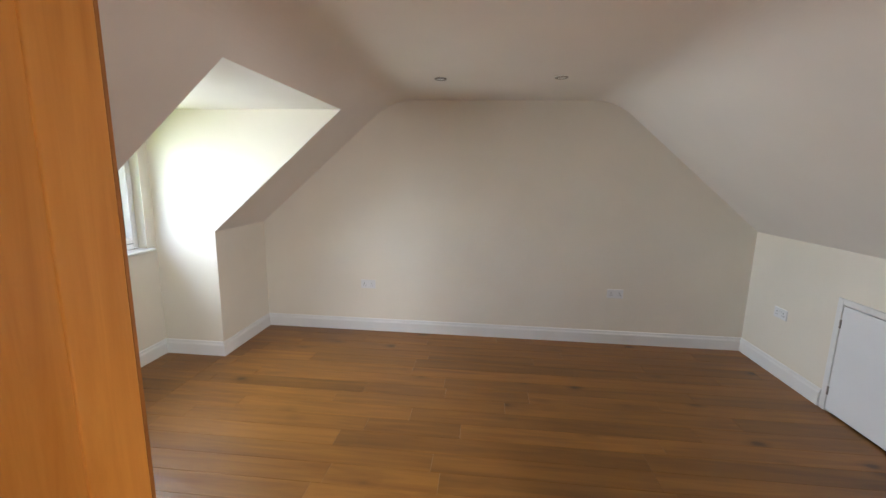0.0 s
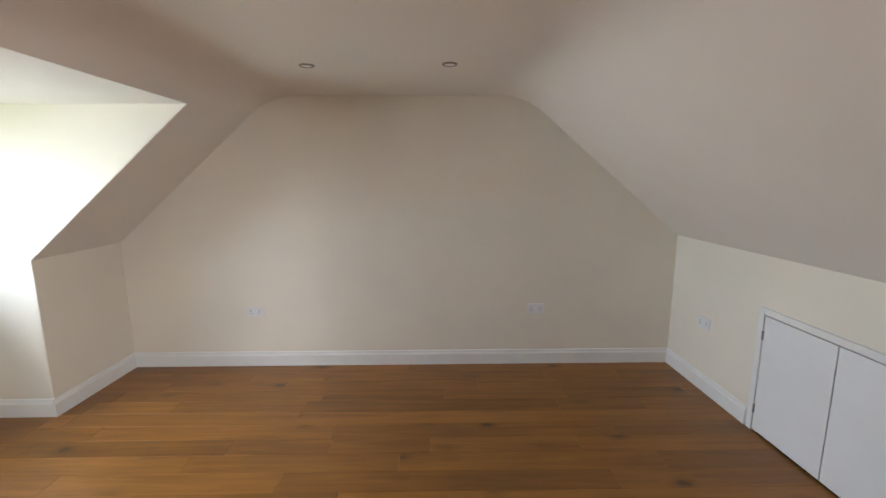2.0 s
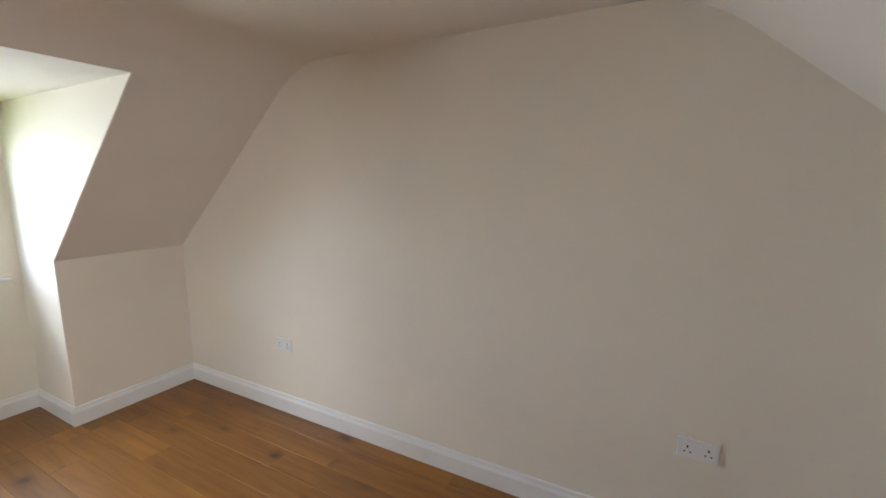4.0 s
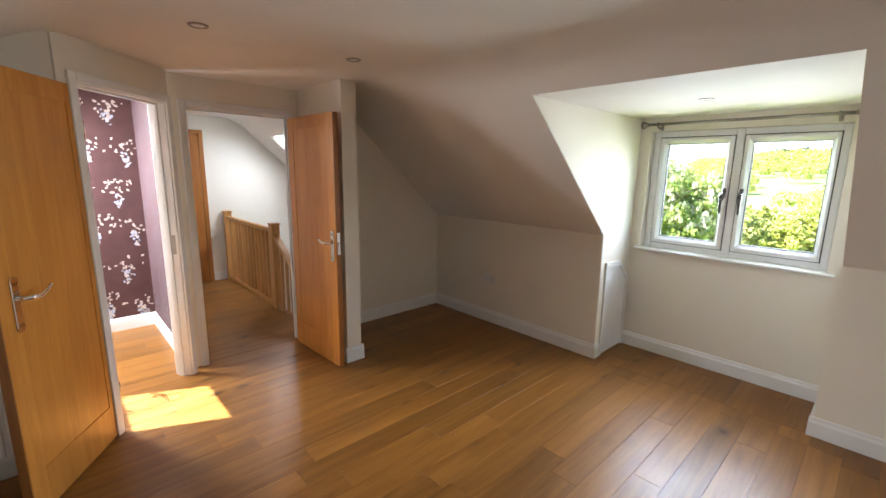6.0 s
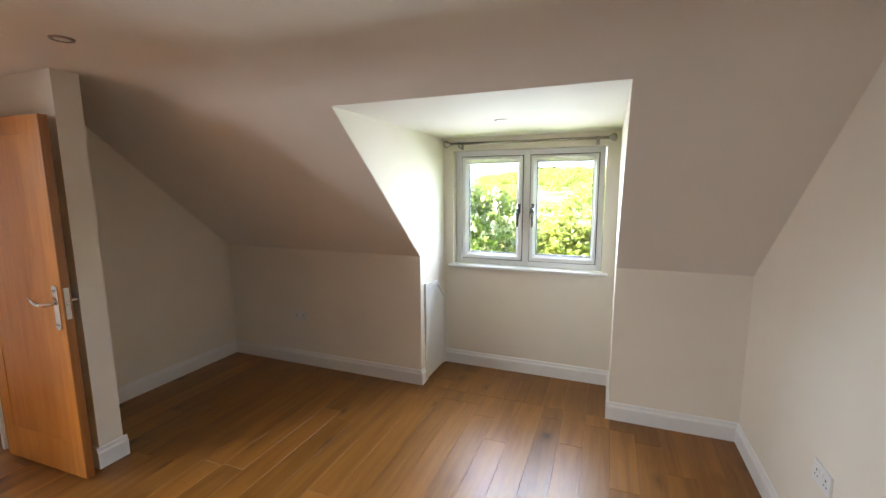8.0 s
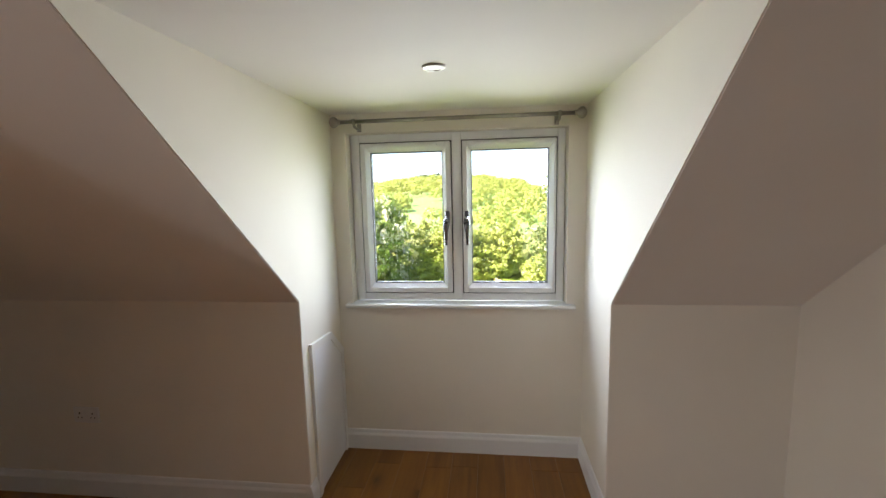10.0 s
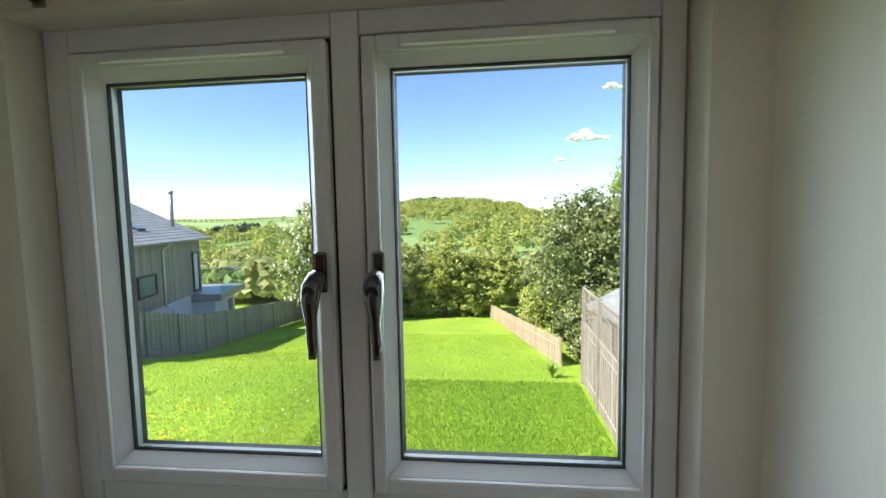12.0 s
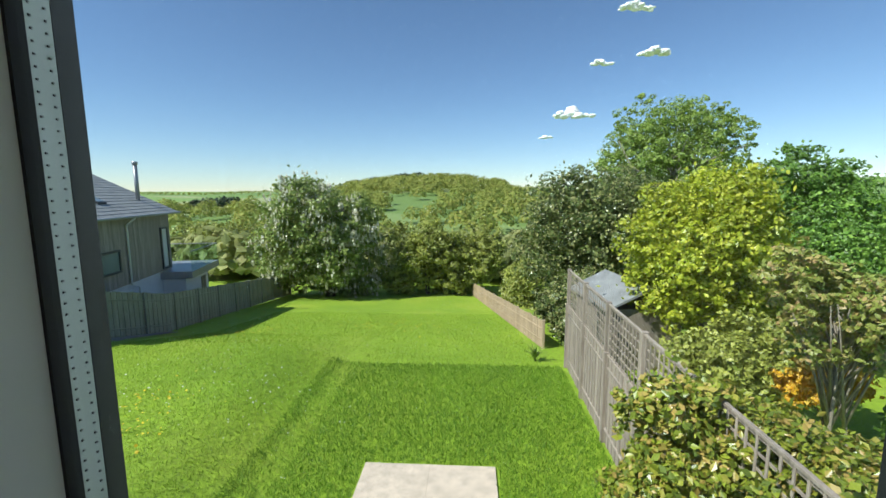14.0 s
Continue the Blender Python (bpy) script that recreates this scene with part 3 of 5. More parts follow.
def oak_door(m, width, name, label, backset, latch_face=1):
    """Leaf from the hinge at the local origin along +x, thickness about y = 0."""
    d = thing(name, label, "door", m, kind="structure")
    t, z0, z1, st, rec = 0.020, 0.008, 1.985, 0.095, 0.004
    b = bmesh.new()
    e = 0.006
    box(b, e, st, -t, t, z0, z1, 0.0015)
    part("stile", b, M_DOOR, d)
    b = bmesh.new()
    box(b, width - st, width - e, -t, t, z0, z1, 0.0015)
    part("stile", b, M_DOOR, d)
    b = bmesh.new()
    box(b, st, width - st, -t, t, z1 - st, z1, 0.0015)
    part("top_rail", b, M_DOOR, d)
    b = bmesh.new()
    box(b, st, width - st, -t, t, z0, z0 + 0.20, 0.0015)
    part("bottom_rail", b, M_DOOR, d)
    b = bmesh.new()
    box(b, st, width - st, -t + rec, t - rec, z0 + 0.20, z1 - st)
    part("door_panel", b, M_DOOR, d)
    for xa, xb in ((0, e), (width - e, width)):
        b = bmesh.new()
        box(b, xa, xb, -t, t, z0, z1)
        part("lipping", b, M_DOOREDGE, d, "darker oak edge of the door")
    for face in (1, -1):
        lever_set(d, width - backset, 1.02, face, -1)
    b = bmesh.new()
    box(b, width - 0.0005, width + 0.0015, -0.012, 0.012, 0.93, 1.10)
    box(b, width, width + 0.011, -0.006, 0.006, 1.005, 1.025, 0.002)
    part("latch", b, M_CHROME, d, "steel latch plate on the door edge")
    for z in (0.22, 1.72):
        b = bmesh.new()
        tube(b, [(-0.006, latch_face * 0.024, z), (-0.006, latch_face * 0.024, z + 0.09)], 0.0065, 10)
        part("hinge", b, M_CHROME, d, "steel hinge knuckle")
    return d


oak_door(pose(1.738, -4.20, 0, 0, 0, 92), 0.725, "door_1", "open oak veneer door with chrome lever beside the wall stub", 0.050)
A_HINGE = (3.142, -3.628)
oak_door(pose(*A_HINGE, 0, 0, 0, math.degrees(math.atan2(0.838, 0.546))), 0.69, "door_2", "open oak veneer door with chrome lever before the radiator", 0.092)

# door linings and architraves


def door_frame(m, x0, x1, depth, name, label, room_arch=(1, 1)):
    """White lining in an opening from x0 to x1, wall from y = -depth to 0, with architraves on the room side."""
    d = thing(name, label, "door frame", m, kind="structure")
    t = 0.028
    b = bmesh.new()
    box(b, x0 - t, x0, -depth - 0.004, 0.004, 0, HEAD + t, 0.002)
    part("jamb", b, M_GLOSS, d)
    b = bmesh.new()
    box(b, x1, x1 + t, -depth - 0.004, 0.004, 0, HEAD + t, 0.002)
    part("jamb", b, M_GLOSS, d)
    b = bmesh.new()
    box(b, x0, x1, -depth - 0.004, 0.004, HEAD, HEAD + t, 0.002)
    part("head", b, M_GLOSS, d)
    b = bmesh.new()
    box(b, x0, x0 + 0.012, -depth * 0.75, -0.045, 0, HEAD, 0.002)
    box(b, x1 - 0.012, x1, -depth * 0.75, -0.045, 0, HEAD, 0.002)
    box(b, x0 + 0.012, x1 - 0.012, -depth * 0.75, -0.045, HEAD - 0.012, HEAD, 0.002)
    part("stop", b, M_GLOSS, d)
    a = 0.055
    for y0, y1 in ((0.004, 0.020), (-depth - 0.020, -depth - 0.004)):
        for xa, xb, use in ((x0 - a, x0 - 0.006, room_arch[0]), (x1 + 0.006, x1 + a, room_arch[1])):
            if use:
                b = bmesh.new()
                box(b, xa, xb, y0, y1, 0, HEAD + a, 0.005)
                part("architrave", b, M_GLOSS, d)
        b = bmesh.new()
        box(b, x0 - 0.006, x1 + 0.006, y0, y1, HEAD + 0.006, HEAD + a, 0.005)
        part("architrave", b, M_GLOSS, d)
    return d


door_frame(pose(0, BACK, 0), BX0, BX1, 0.10, "door_frame_1", "white gloss door lining of the landing doorway", (0, 1))
fr2 = door_frame(DIAG, A0, A1, 0.10, "door_frame_2", "white gloss door lining with a brass strike plate", (1, 1))
b = bmesh.new()
box(b, A0, A0 + 0.0015, -0.040, -0.016, 0.95, 1.09)
box(b, A0 + 0.001, A0 + 0.003, -0.034, -0.022, 0.99, 1.04)
part("strike_plate", b, M_STEEL, fr2, "small steel strike plate")

# far landing door
d = thing("door_3", "dark oak door at the end of the landing", "door", pose(1.78, END + 0.02, 0), kind="structure")
part("leaf", one_box(0, 0.68, 0, 0.03, 0.01, 1.98, bevel=0.003), M_DOOREDGE, d)
part("architrave", one_box(-0.06, -0.004, -0.02, 0.035, 0, 2.04, bevel=0.004), M_DOOREDGE, d)
part("architrave", one_box(-0.004, 0.70, -0.02, 0.035, 1.985, 2.04, bevel=0.004), M_DOOREDGE, d)

# ---- eaves cupboard ----
cup = thing("eaves_cupboard", "white double-door eaves cupboard set in the knee wall", "cupboard", pose(W, 0, 0))
for y0, y1 in ((CY1, CY1 + 0.045), (CY0 - 0.045, CY0)):
    part("frame_post", one_box(-0.016, 0.0, y0, y1, 0, CZ + 0.045, bevel=0.004), M_GLOSS, cup)
part("frame_head", one_box(-0.016, 0.0, CY0 - 0.001, CY1 + 0.001, CZ + 0.004, CZ + 0.045, bevel=0.004), M_GLOSS, cup)
for y0, y1, hinge in ((-1.497, CY1 - 0.004, CY1 - 0.004), (CY0 + 0.004, -1.503, CY0 + 0.004)):
    leaf = part("cupboard_door", one_box(-0.012, 0.010, y0, y1, 0.014, CZ - 0.003, bevel=0.002), M_DOORW, cup)
    for z in (0.12, 0.60):
        part("hinge", one_box(-0.019, -0.011, hinge - 0.006, hinge + 0.006, z, z + 0.06, bevel=0.002), M_STEEL, leaf, "small steel hinge")

# low access hatch in the dormer cheek
hat = thing("access_hatch", "white five-sided access hatch in the dormer cheek", "hatch", pose(0, D0, 0))
OUT = [(-0.520, 0.0), (-0.520, 0.655), (-0.345, 0.815), (-0.075, 0.835), (-0.075, 0.0)]
INN = [(-0.490, 0.0), (-0.490, 0.632), (-0.335, 0.775), (-0.112, 0.792), (-0.112, 0.0)]
bm = bmesh.new()
for k in range(4):
    q = [OUT[k], OUT[k + 1], INN[k + 1], INN[k]]
    prism(bm, q, "y", 0.0, 0.016)
part("hatch_frame", bm, M_GLOSS, hat)
bm = bmesh.new()
prism(bm, [(-0.487, 0.01), (-0.487, 0.629), (-0.334, 0.771), (-0.115, 0.788), (-0.115, 0.01)], "y", 0.0, 0.009)
part("hatch_door", bm, M_DOORW, hat)

# ---- radiator ----
rad = thing("radiator", "white ribbed panel radiator on the wall under the slope", "radiator", pose(3.42, -3.53, 0))
RW, RZ0, RZ1 = 1.0, 0.125, 0.735
bm = bmesh.new()
pr, n = [], 26
for k in range(n):
    x = 0.02 + (RW - 0.04) * k / n
    w = (RW - 0.04) / n
    pr += [(x, 0.088), (x + w * 0.22, 0.088), (x + w * 0.36, 0.097), (x + w * 0.64, 0.097), (x + w * 0.78, 0.088)]
outline = [(0.0, 0.072), (0.0, 0.088)] + pr + [(RW, 0.088), (RW, 0.072)]
prism(bm, outline, "z", RZ0 + 0.03, RZ1 - 0.03)
box(bm, 0.0, RW, 0.070, 0.090, RZ0, RZ0 + 0.031, 0.003)
box(bm, 0.0, RW, 0.070, 0.090, RZ1 - 0.031, RZ1, 0.003)
part("panel", bm, M_RAD, rad)
bm = bmesh.new()
for k in range(48):
    x = 0.02 + k * (RW - 0.04) / 47
    box(bm, x - 0.0015, x + 0.0015, 0.030, 0.070, RZ1 - 0.010, RZ1 - 0.002)
box(bm, 0.0, RW, 0.030, 0.034, RZ1 - 0.012, RZ1, 0.0)
part("top_grille", bm, M_RAD, rad)
for x in (0.0, RW - 0.004):
    part("side_panel", one_box(x, x + 0.004, 0.026, 0.072, RZ0 + 0.01, RZ1), M_RAD, rad)
for x in (0.12, RW - 0.12):
    part("bracket", one_box(x - 0.02, x + 0.02, 0.0, 0.07, RZ0 + 0.06, RZ1 - 0.06), M_RAD, rad)
for x in (0.03, RW - 0.03):
    b = bmesh.new()
    tube(b, [(x, 0.055, 0.0), (x, 0.055, RZ0 + 0.02)], 0.0075, 10)
    lathe(b, [(0.014, 0.06), (0.016, 0.065), (0.016, 0.10), (0.010, 0.105)], Matrix.Translation((x, 0.055, 0)), 14)
    part("pipe", b, M_CHROME, rad, "short chrome feed pipe with valve")

# ---- sockets ----


def socket(m, switches=True):
    s = thing("wall_socket", "white double wall socket on the plaster", "socket", m, group="double wall sockets")
    part("face_plate", one_box(-0.073, 0.073, -0.009, 0.0, -0.043, 0.043, bevel=0.003), M_PLASTIC, s)
    for cx in (-0.037, 0.037):
        b = bmesh.new()
        box(b, cx - 0.003, cx + 0.003, -0.0096, -0.0088, 0.004, 0.014)
        box(b, cx - 0.014, cx - 0.007, -0.0096, -0.0088, -0.016, -0.011)
        box(b, cx + 0.007, cx + 0.014, -0.0096, -0.0088, -0.016, -0.011)
        part("pin_holes", b, M_DARK, s)
        part("switch", one_box(cx * 0.35 - 0.006, cx * 0.35 + 0.006, -0.012, -0.009, 0.008, 0.028, bevel=0.001), M_PLASTIC, s)
    return s


s0 = socket(pose(1.058, 0, 0.48))
copy_thing(s0, pose(3.432, 0, 0.49))
copy_thing(s0, pose(W, -0.45, 0.51, 0, 0, -90))
copy_thing(s0, pose(0, -3.42, 0.46, 0, 0, 90))

# ---- recessed ceiling lights ----


def downlight(x, y, z):
    d = thing("ceiling_downlight", "recessed brushed steel ceiling downlight, switched off", "downlight", pose(x, y, z), group="recessed downlights")
    b = bmesh.new()
    lathe(b, [(0.030, -0.002), (0.034, -0.007), (0.042, -0.006), (0.045, 0.0), (0.045, 0.002)], None, 28)
    part("bezel", b, M_STEEL, d)
    b = bmesh.new()
    lathe(b, [(0.029, -0.0035), (0.020, -0.0025), (0.006, -0.002)], None, 24)
    part("lamp_face", b, M_PLASTIC, d, "frosted lamp face")
    return d


dl = downlight(1.85, -0.873, H)
for x, y, z in ((2.675, -0.902, H), (1.856, -2.97, H), (2.696, -2.95, H), (0.276, -1.50, DZ)):
    copy_thing(dl, pose(x, y, z))

# ---- landing balustrade ----
bal = thing("balustrade", "oak landing balustrade with square spindles and newel posts", "balustrade")


def newel(y, top):
    b = bmesh.new()
    box(b, 1.455, 1.545, y - 0.045, y + 0.045, -0.02, top, 0.004)
    box(b, 1.447, 1.553, y - 0.053, y + 0.053, top, top + 0.018, 0.005)
    part("newel_post", b, M_OAK, bal)


newel(-5.28, 0.955)
newel(-6.93, 0.955)
b = bmesh.new()
box(b, 1.47, 1.53, -6.885, -5.325, 0.86, 0.905, 0.01)
part("handrail", b, M_OAK, bal)
b = bmesh.new()
box(b, 1.475, 1.525, -6.885, -5.325, 0.0, 0.05, 0.004)
part("base_rail", b, M_OAK, bal)
for k in range(13):
    y = -6.80 + k * 1.40 / 12
    part("spindle", one_box(1.484, 1.516, y - 0.016, y + 0.016, 0.05, 0.86, bevel=0.002), M_OAK, bal)
sl = math.tan(radians(33))
for z0, w, h, nm in ((0.80, 0.06, 0.045, "raking_handrail"), (-0.02, 0.05, 0.09, "raking_string")):
    b = bmesh.new()
    prism(b, [(-5.235, z0), (-5.235, z0 + h), (-4.36, z0 + h - 0.875 * sl), (-4.36, z0 - 0.875 * sl)], "x", 1.50 - w / 2, 1.50 + w / 2)
    part(nm, b, M_OAK, bal)
for k in range(7):
    y = -5.12 + k * 0.12
    z = -(y + 5.235) * sl
    part("spindle", one_box(1.484, 1.516, y - 0.016, y + 0.016, z + 0.05, z + 0.81, bevel=0.002), M_OAK, bal)

# stair treads going down below the raking rail
stairs = thing("staircase", "oak staircase going down from the landing", "staircase", kind="structure")
for k in range(12):
    part("tread", one_box(0.02, 1.45, -5.28 + k * 0.075, -5.28 + k * 0.075 + 0.26, -0.20 - k * 0.19, -0.165 - k * 0.19), M_OAK, stairs)

# roof windows


def roof_window(x0, x1, y0, y1, fz, name):
    r = thing(name, "white framed roof window in the sloping ceiling", "roof window", kind="structure")
    for xa, xb, ya, yb in ((x0, x0 + 0.04, y0, y1), (x1 - 0.04, x1, y0, y1), (x0 + 0.04, x1 - 0.04, y0, y0 + 0.04), (x0 + 0.04, x1 - 0.04, y1 - 0.04, y1)):
        b = bmesh.new()
        prism(b, [(xa, fz(xa) + 0.03), (xb, fz(xb) + 0.03), (xb, fz(xb) + 0.11), (xa, fz(xa) + 0.11)], "y", ya, yb)
        part("frame", b, M_GLOSS, r)
    b = bmesh.new()
    prism(b, [(x0 + 0.035, fz(x0 + 0.035) + 0.08), (x1 - 0.035, fz(x1 - 0.035) + 0.08), (x1 - 0.035, fz(x1 - 0.035) + 0.084), (x0 + 0.035, fz(x0 + 0.035) + 0.084)], "y", y0 + 0.035, y1 - 0.035)
    p = part("pane", b, M_GLASS, r)
    p.visible_shadow = False


roof_window(0.72, 1.03, -6.45, -5.75, slope_l, "window_2")
roof_window(3.55, 4.0, -5.53, -4.88, slope_r, "window_3")

# blossom print on the plum wallpaper: sprays of pale petals on trailing stems


def blossom(name, blue):
    rng = random.Random(5)
    b = bmesh.new()
    for col in range(7):
        for row in range(6):
            cx = 2.72 + col * 0.27 + (0.1 if row % 2 else 0)
            cz = 0.22 + row * 0.37 + 0.05 * (col % 3)
            for k in range(46):
                t = rng.random()
                hang = rng.random() < 0.55
                dx = rng.gauss(0, 0.026 * (1 - 0.7 * t)) if hang else rng.gauss(0, 0.06)
                dz = -0.14 * t if hang else rng.gauss(0.05, 0.045)
                isb = hang and rng.random() < 0.6
                s = rng.uniform(0.006, 0.013)
                a = rng.uniform(0, 3.14)
                if isb != blue:
                    continue
                vs = []
                for q in range(6):
                    an = a + q * math.pi / 3
                    rr = s * (1.0 if q % 3 else 1.5)
                    vs.append(b.verts.new((cx + dx + rr * math.cos(an), -5.577 + 0.0005 * rng.random(), cz + dz + rr * math.sin(an))))
                b.faces.new(vs)
    return solid(name, b, M_PETALB if blue else M_PETAL, "pale printed blossom on the plum wallpaper", "wallpaper print", "stuff")


blossom("wallpaper_print", False)
blossom("wallpaper_print", True)
b = bmesh.new()
rng = random.Random(8)
for k in range(16):
    y = -5.55 + k * 0.074
    w = rng.uniform(0.003, 0.007)
    pts = [(y + 0.012 * math.sin(z * 3 + k), z) for z in [i * 0.12 for i in range(1, 19)]]
    for (ya, za), (yb, zb) in zip(pts, pts[1:]):
        b.faces.new([b.verts.new(v) for v in ((2.634, ya, za), (2.634, ya + w, za), (2.634, yb + w, zb), (2.634, yb, zb))])
solid("wallpaper_print", b, M_PETALB, "pale wavy stripes printed on the plum wallpaper", "wallpaper print", "stuff")

# ---- garden and distance ----
M_PAVING = plain("pale_paving", (0.60, 0.50, 0.385), 0.85, vary=0.2, scale=5, grain=0.3, fine=60)
M_FENCE = wood("weathered_fence", (0.20, 0.16, 0.125), (0.42, 0.36, 0.29), 0.8, 2, 26, False, 0.3, per_object=0.18)
M_FENCEG = wood("grey_green_fence", (0.195, 0.195, 0.150), (0.360, 0.360, 0.285), 0.85, 2, 20, False, 0.3, per_object=0.12)
M_FENCEN = wood("new_pale_fence", (0.34, 0.24, 0.15), (0.55, 0.42, 0.29), 0.75, 2, 20, False, 0.2, per_object=0.15)
M_CLAD = wood("grey_timber_cladding", (0.184, 0.160, 0.141), (0.376, 0.336, 0.304), 0.8, 2, 18, False, 0.3, per_object=0.22)
M_RENDER = plain("white_render", (0.66, 0.66, 0.68), 0.85, vary=0.06, scale=1.5, grain=0.2)
M_SLATE = plain("roof_slate", (0.260, 0.267, 0.260), 0.6, vary=0.25, scale=2.5, grain=0.2, fine=30)
M_ZINC = plain("grey_metal_trim", (0.33, 0.34, 0.36), 0.45, 0.5)
M_FRAMED = plain("dark_window_frame", (0.045, 0.05, 0.055), 0.4)
M_PANE = plain("reflecting_window_pane", (0.20, 0.25, 0.26), 0.06, vary=0.3, scale=1)
M_BLIND = plain("pale_window_blind", (0.62, 0.66, 0.68), 0.35, vary=0.04)
M_BARK = plain("bark", (0.12, 0.09, 0.065), 0.9, vary=0.35, scale=14, grain=0.5, fine=50)
M_BARKP = plain("pale_bark", (0.30, 0.26, 0.20), 0.85, vary=0.3, scale=14, grain=0.4, fine=50)
M_SOIL = plain("gravel_path", (0.26, 0.23, 0.20), 0.95, vary=0.3, scale=8, grain=0.5, fine=40)
M_CLOUD = plain("cloud_white", (0.95, 0.95, 0.95), 1.0, vary=0.02, grain=0)
L_CHEST = leafy("chestnut_leaves", (0.15, 0.21, 0.045), (0.26, 0.34, 0.075), (0.42, 0.46, 0.14), 0.4, 0.35)
L_CANDLE = leafy("chestnut_blossom", (0.62, 0.58, 0.42), (0.76, 0.72, 0.56), (0.80, 0.77, 0.64), 0.7)
L_HEDGE = leafy("hedge_leaves", (0.187, 0.226, 0.039), (0.325, 0.358, 0.067), (0.499, 0.512, 0.105))
L_EVER = leafy("evergreen_leaves", (0.068, 0.110, 0.026), (0.175, 0.221, 0.057), (0.457, 0.441, 0.170), 0.3)
L_TALL = leafy("willow_leaves", (0.154, 0.235, 0.034), (0.268, 0.377, 0.060), (0.421, 0.518, 0.108))
L_LIME = leafy("lime_green_leaves", (0.20, 0.27, 0.015), (0.46, 0.52, 0.035), (0.70, 0.68, 0.080), 0.4, 0.35)
L_DARK = leafy("sycamore_leaves", (0.082, 0.162, 0.020), (0.151, 0.284, 0.036), (0.276, 0.435, 0.065))
L_MAPLE = leafy("young_maple_leaves", (0.204, 0.240, 0.042), (0.324, 0.372, 0.072), (0.480, 0.324, 0.132))
L_PHOT = leafy("photinia_leaves", (0.10, 0.15, 0.025), (0.32, 0.38, 0.035), (0.50, 0.35, 0.10), 0.35)
L_YELLOW = leafy("yellow_leaves", (0.55, 0.30, 0.02), (0.72, 0.45, 0.03), (0.80, 0.58, 0.08))
L_PINK = leafy("pink_shrub_leaves", (0.14, 0.20, 0.05), (0.27, 0.33, 0.09), (0.62, 0.36, 0.28))
L_FAR = leafy("far_woods", (0.22, 0.27, 0.050), (0.31, 0.35, 0.070), (0.42, 0.39, 0.085), 0.8, 0.35)
L_SCRUB = leafy("scrub_leaves", (0.24, 0.27, 0.085), (0.34, 0.36, 0.12), (0.47, 0.46, 0.18), 0.8, 0.4)
L_FARD = leafy("far_pines", (0.02, 0.04, 0.018), (0.035, 0.06, 0.025), (0.06, 0.09, 0.03), 0.8)
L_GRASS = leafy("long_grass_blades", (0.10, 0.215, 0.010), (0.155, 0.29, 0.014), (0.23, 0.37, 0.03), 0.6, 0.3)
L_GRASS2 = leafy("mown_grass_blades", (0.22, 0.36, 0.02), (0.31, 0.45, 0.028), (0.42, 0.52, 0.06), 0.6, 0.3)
L_BUTTER = leafy("buttercups", (0.70, 0.48, 0.02), (0.80, 0.60, 0.03), (0.85, 0.68, 0.06), 0.5)
L_DAISY = leafy("daisies", (0.6, 0.6, 0.55), (0.75, 0.75, 0.70), (0.8, 0.8, 0.78), 0.7)


def fall(d):
    """Height of the sloping ground at a distance d in front of the house."""
    if d < 12.0:
        return -3.35
    if d < 150:
        return -3.35 - 0.142 * min(d - 12, 21) - 0.09 * max(0, min(d - 33, 117))
    return -16.86


def ground_z(x, y):
    d = -x
    z = fall(d)
    if d < 60:      # raised bank on the far side of the lawn
        t = max(0.0, min(1.0, (-4.4 - y) / 2.2))
        z += 0.62 * t * t * (3 - 2 * t) * max(0.0, min(1.0, (16 - d) / 5))
    if d > 150:
        z += 20 * math.exp(-((d - 520) / 190) ** 2 - ((y + 60) / 120) ** 2)
        z += 19 * (1 - math.exp(-max(0, d - 150) / 350)) + 0.012 * max(0, d - 500) * math.exp(-max(0, d - 500) / 2500)
        z += 20 * math.exp(-((d - 800) / 350) ** 2) * max(0.0, min(1.0, (y - 50) / 250))
        z += 5 * noise.noise((x / 160, y / 160, 0.3))
    return z


bm = bmesh.new()
xs = [12, 5, 0, -3, -5, -7, -9, -11, -12, -13.5, -16, -20, -26, -33, -40, -50, -65, -85, -110, -150] + [-150 - 30 * k for k in range(1, 34)] + [-1300, -1600, -2100, -2800, -3800]
ys = sorted(set([-3500, -2200, -1500, -1100] + [-900 + 50 * k for k in range(37)] + [-40, -25, -15, -10, -7, -6.4, -6, -5.5, -5, -4.4, -3, 0, 4, 8, 15, 25, 40] + [1100, 1500, 2200, 3500]))
grid = [[bm.verts.new((x, y, ground_z(x, y))) for y in ys] for x in xs]
for r0, r1 in zip(grid, grid[1:]):
    for k in range(len(ys) - 1):
        f = bm.faces.new((r0[k], r1[k], r1[k + 1], r0[k + 1]))
        f.smooth = True
bmesh.ops.recalc_face_normals(bm, faces=bm.faces[:])
if grid[0][0].link_faces[0].normal.z < 0:
    bmesh.ops.reverse_faces(bm, faces=bm.faces[:])
solid("ground", bm, M_GROUND, "green lawn sloping down to fields and far hills", "ground")

# outer brick-and-render walls of the house below the loft, so that the room does not float
bm = bmesh.new()
box(bm, -0.45, 4.9, -7.3, 0.3, -3.6, -0.31)
solid("wall_lower_storey", bm, M_RENDER, "plain rendered lower storey of the house", "wall")

# paved patch
pav = thing("paving", "pale concrete paving patch in the lawn", "paving", kind="structure")
for k in range(2):
    for j in range(3):
        part("slab", one_box(-7.45 + j * 0.90, -6.552 + j * 0.90, -3.08 + k * 1.18, -1.902 + k * 1.18, -3.45, -3.315, bevel=0.003), M_PAVING, pav)


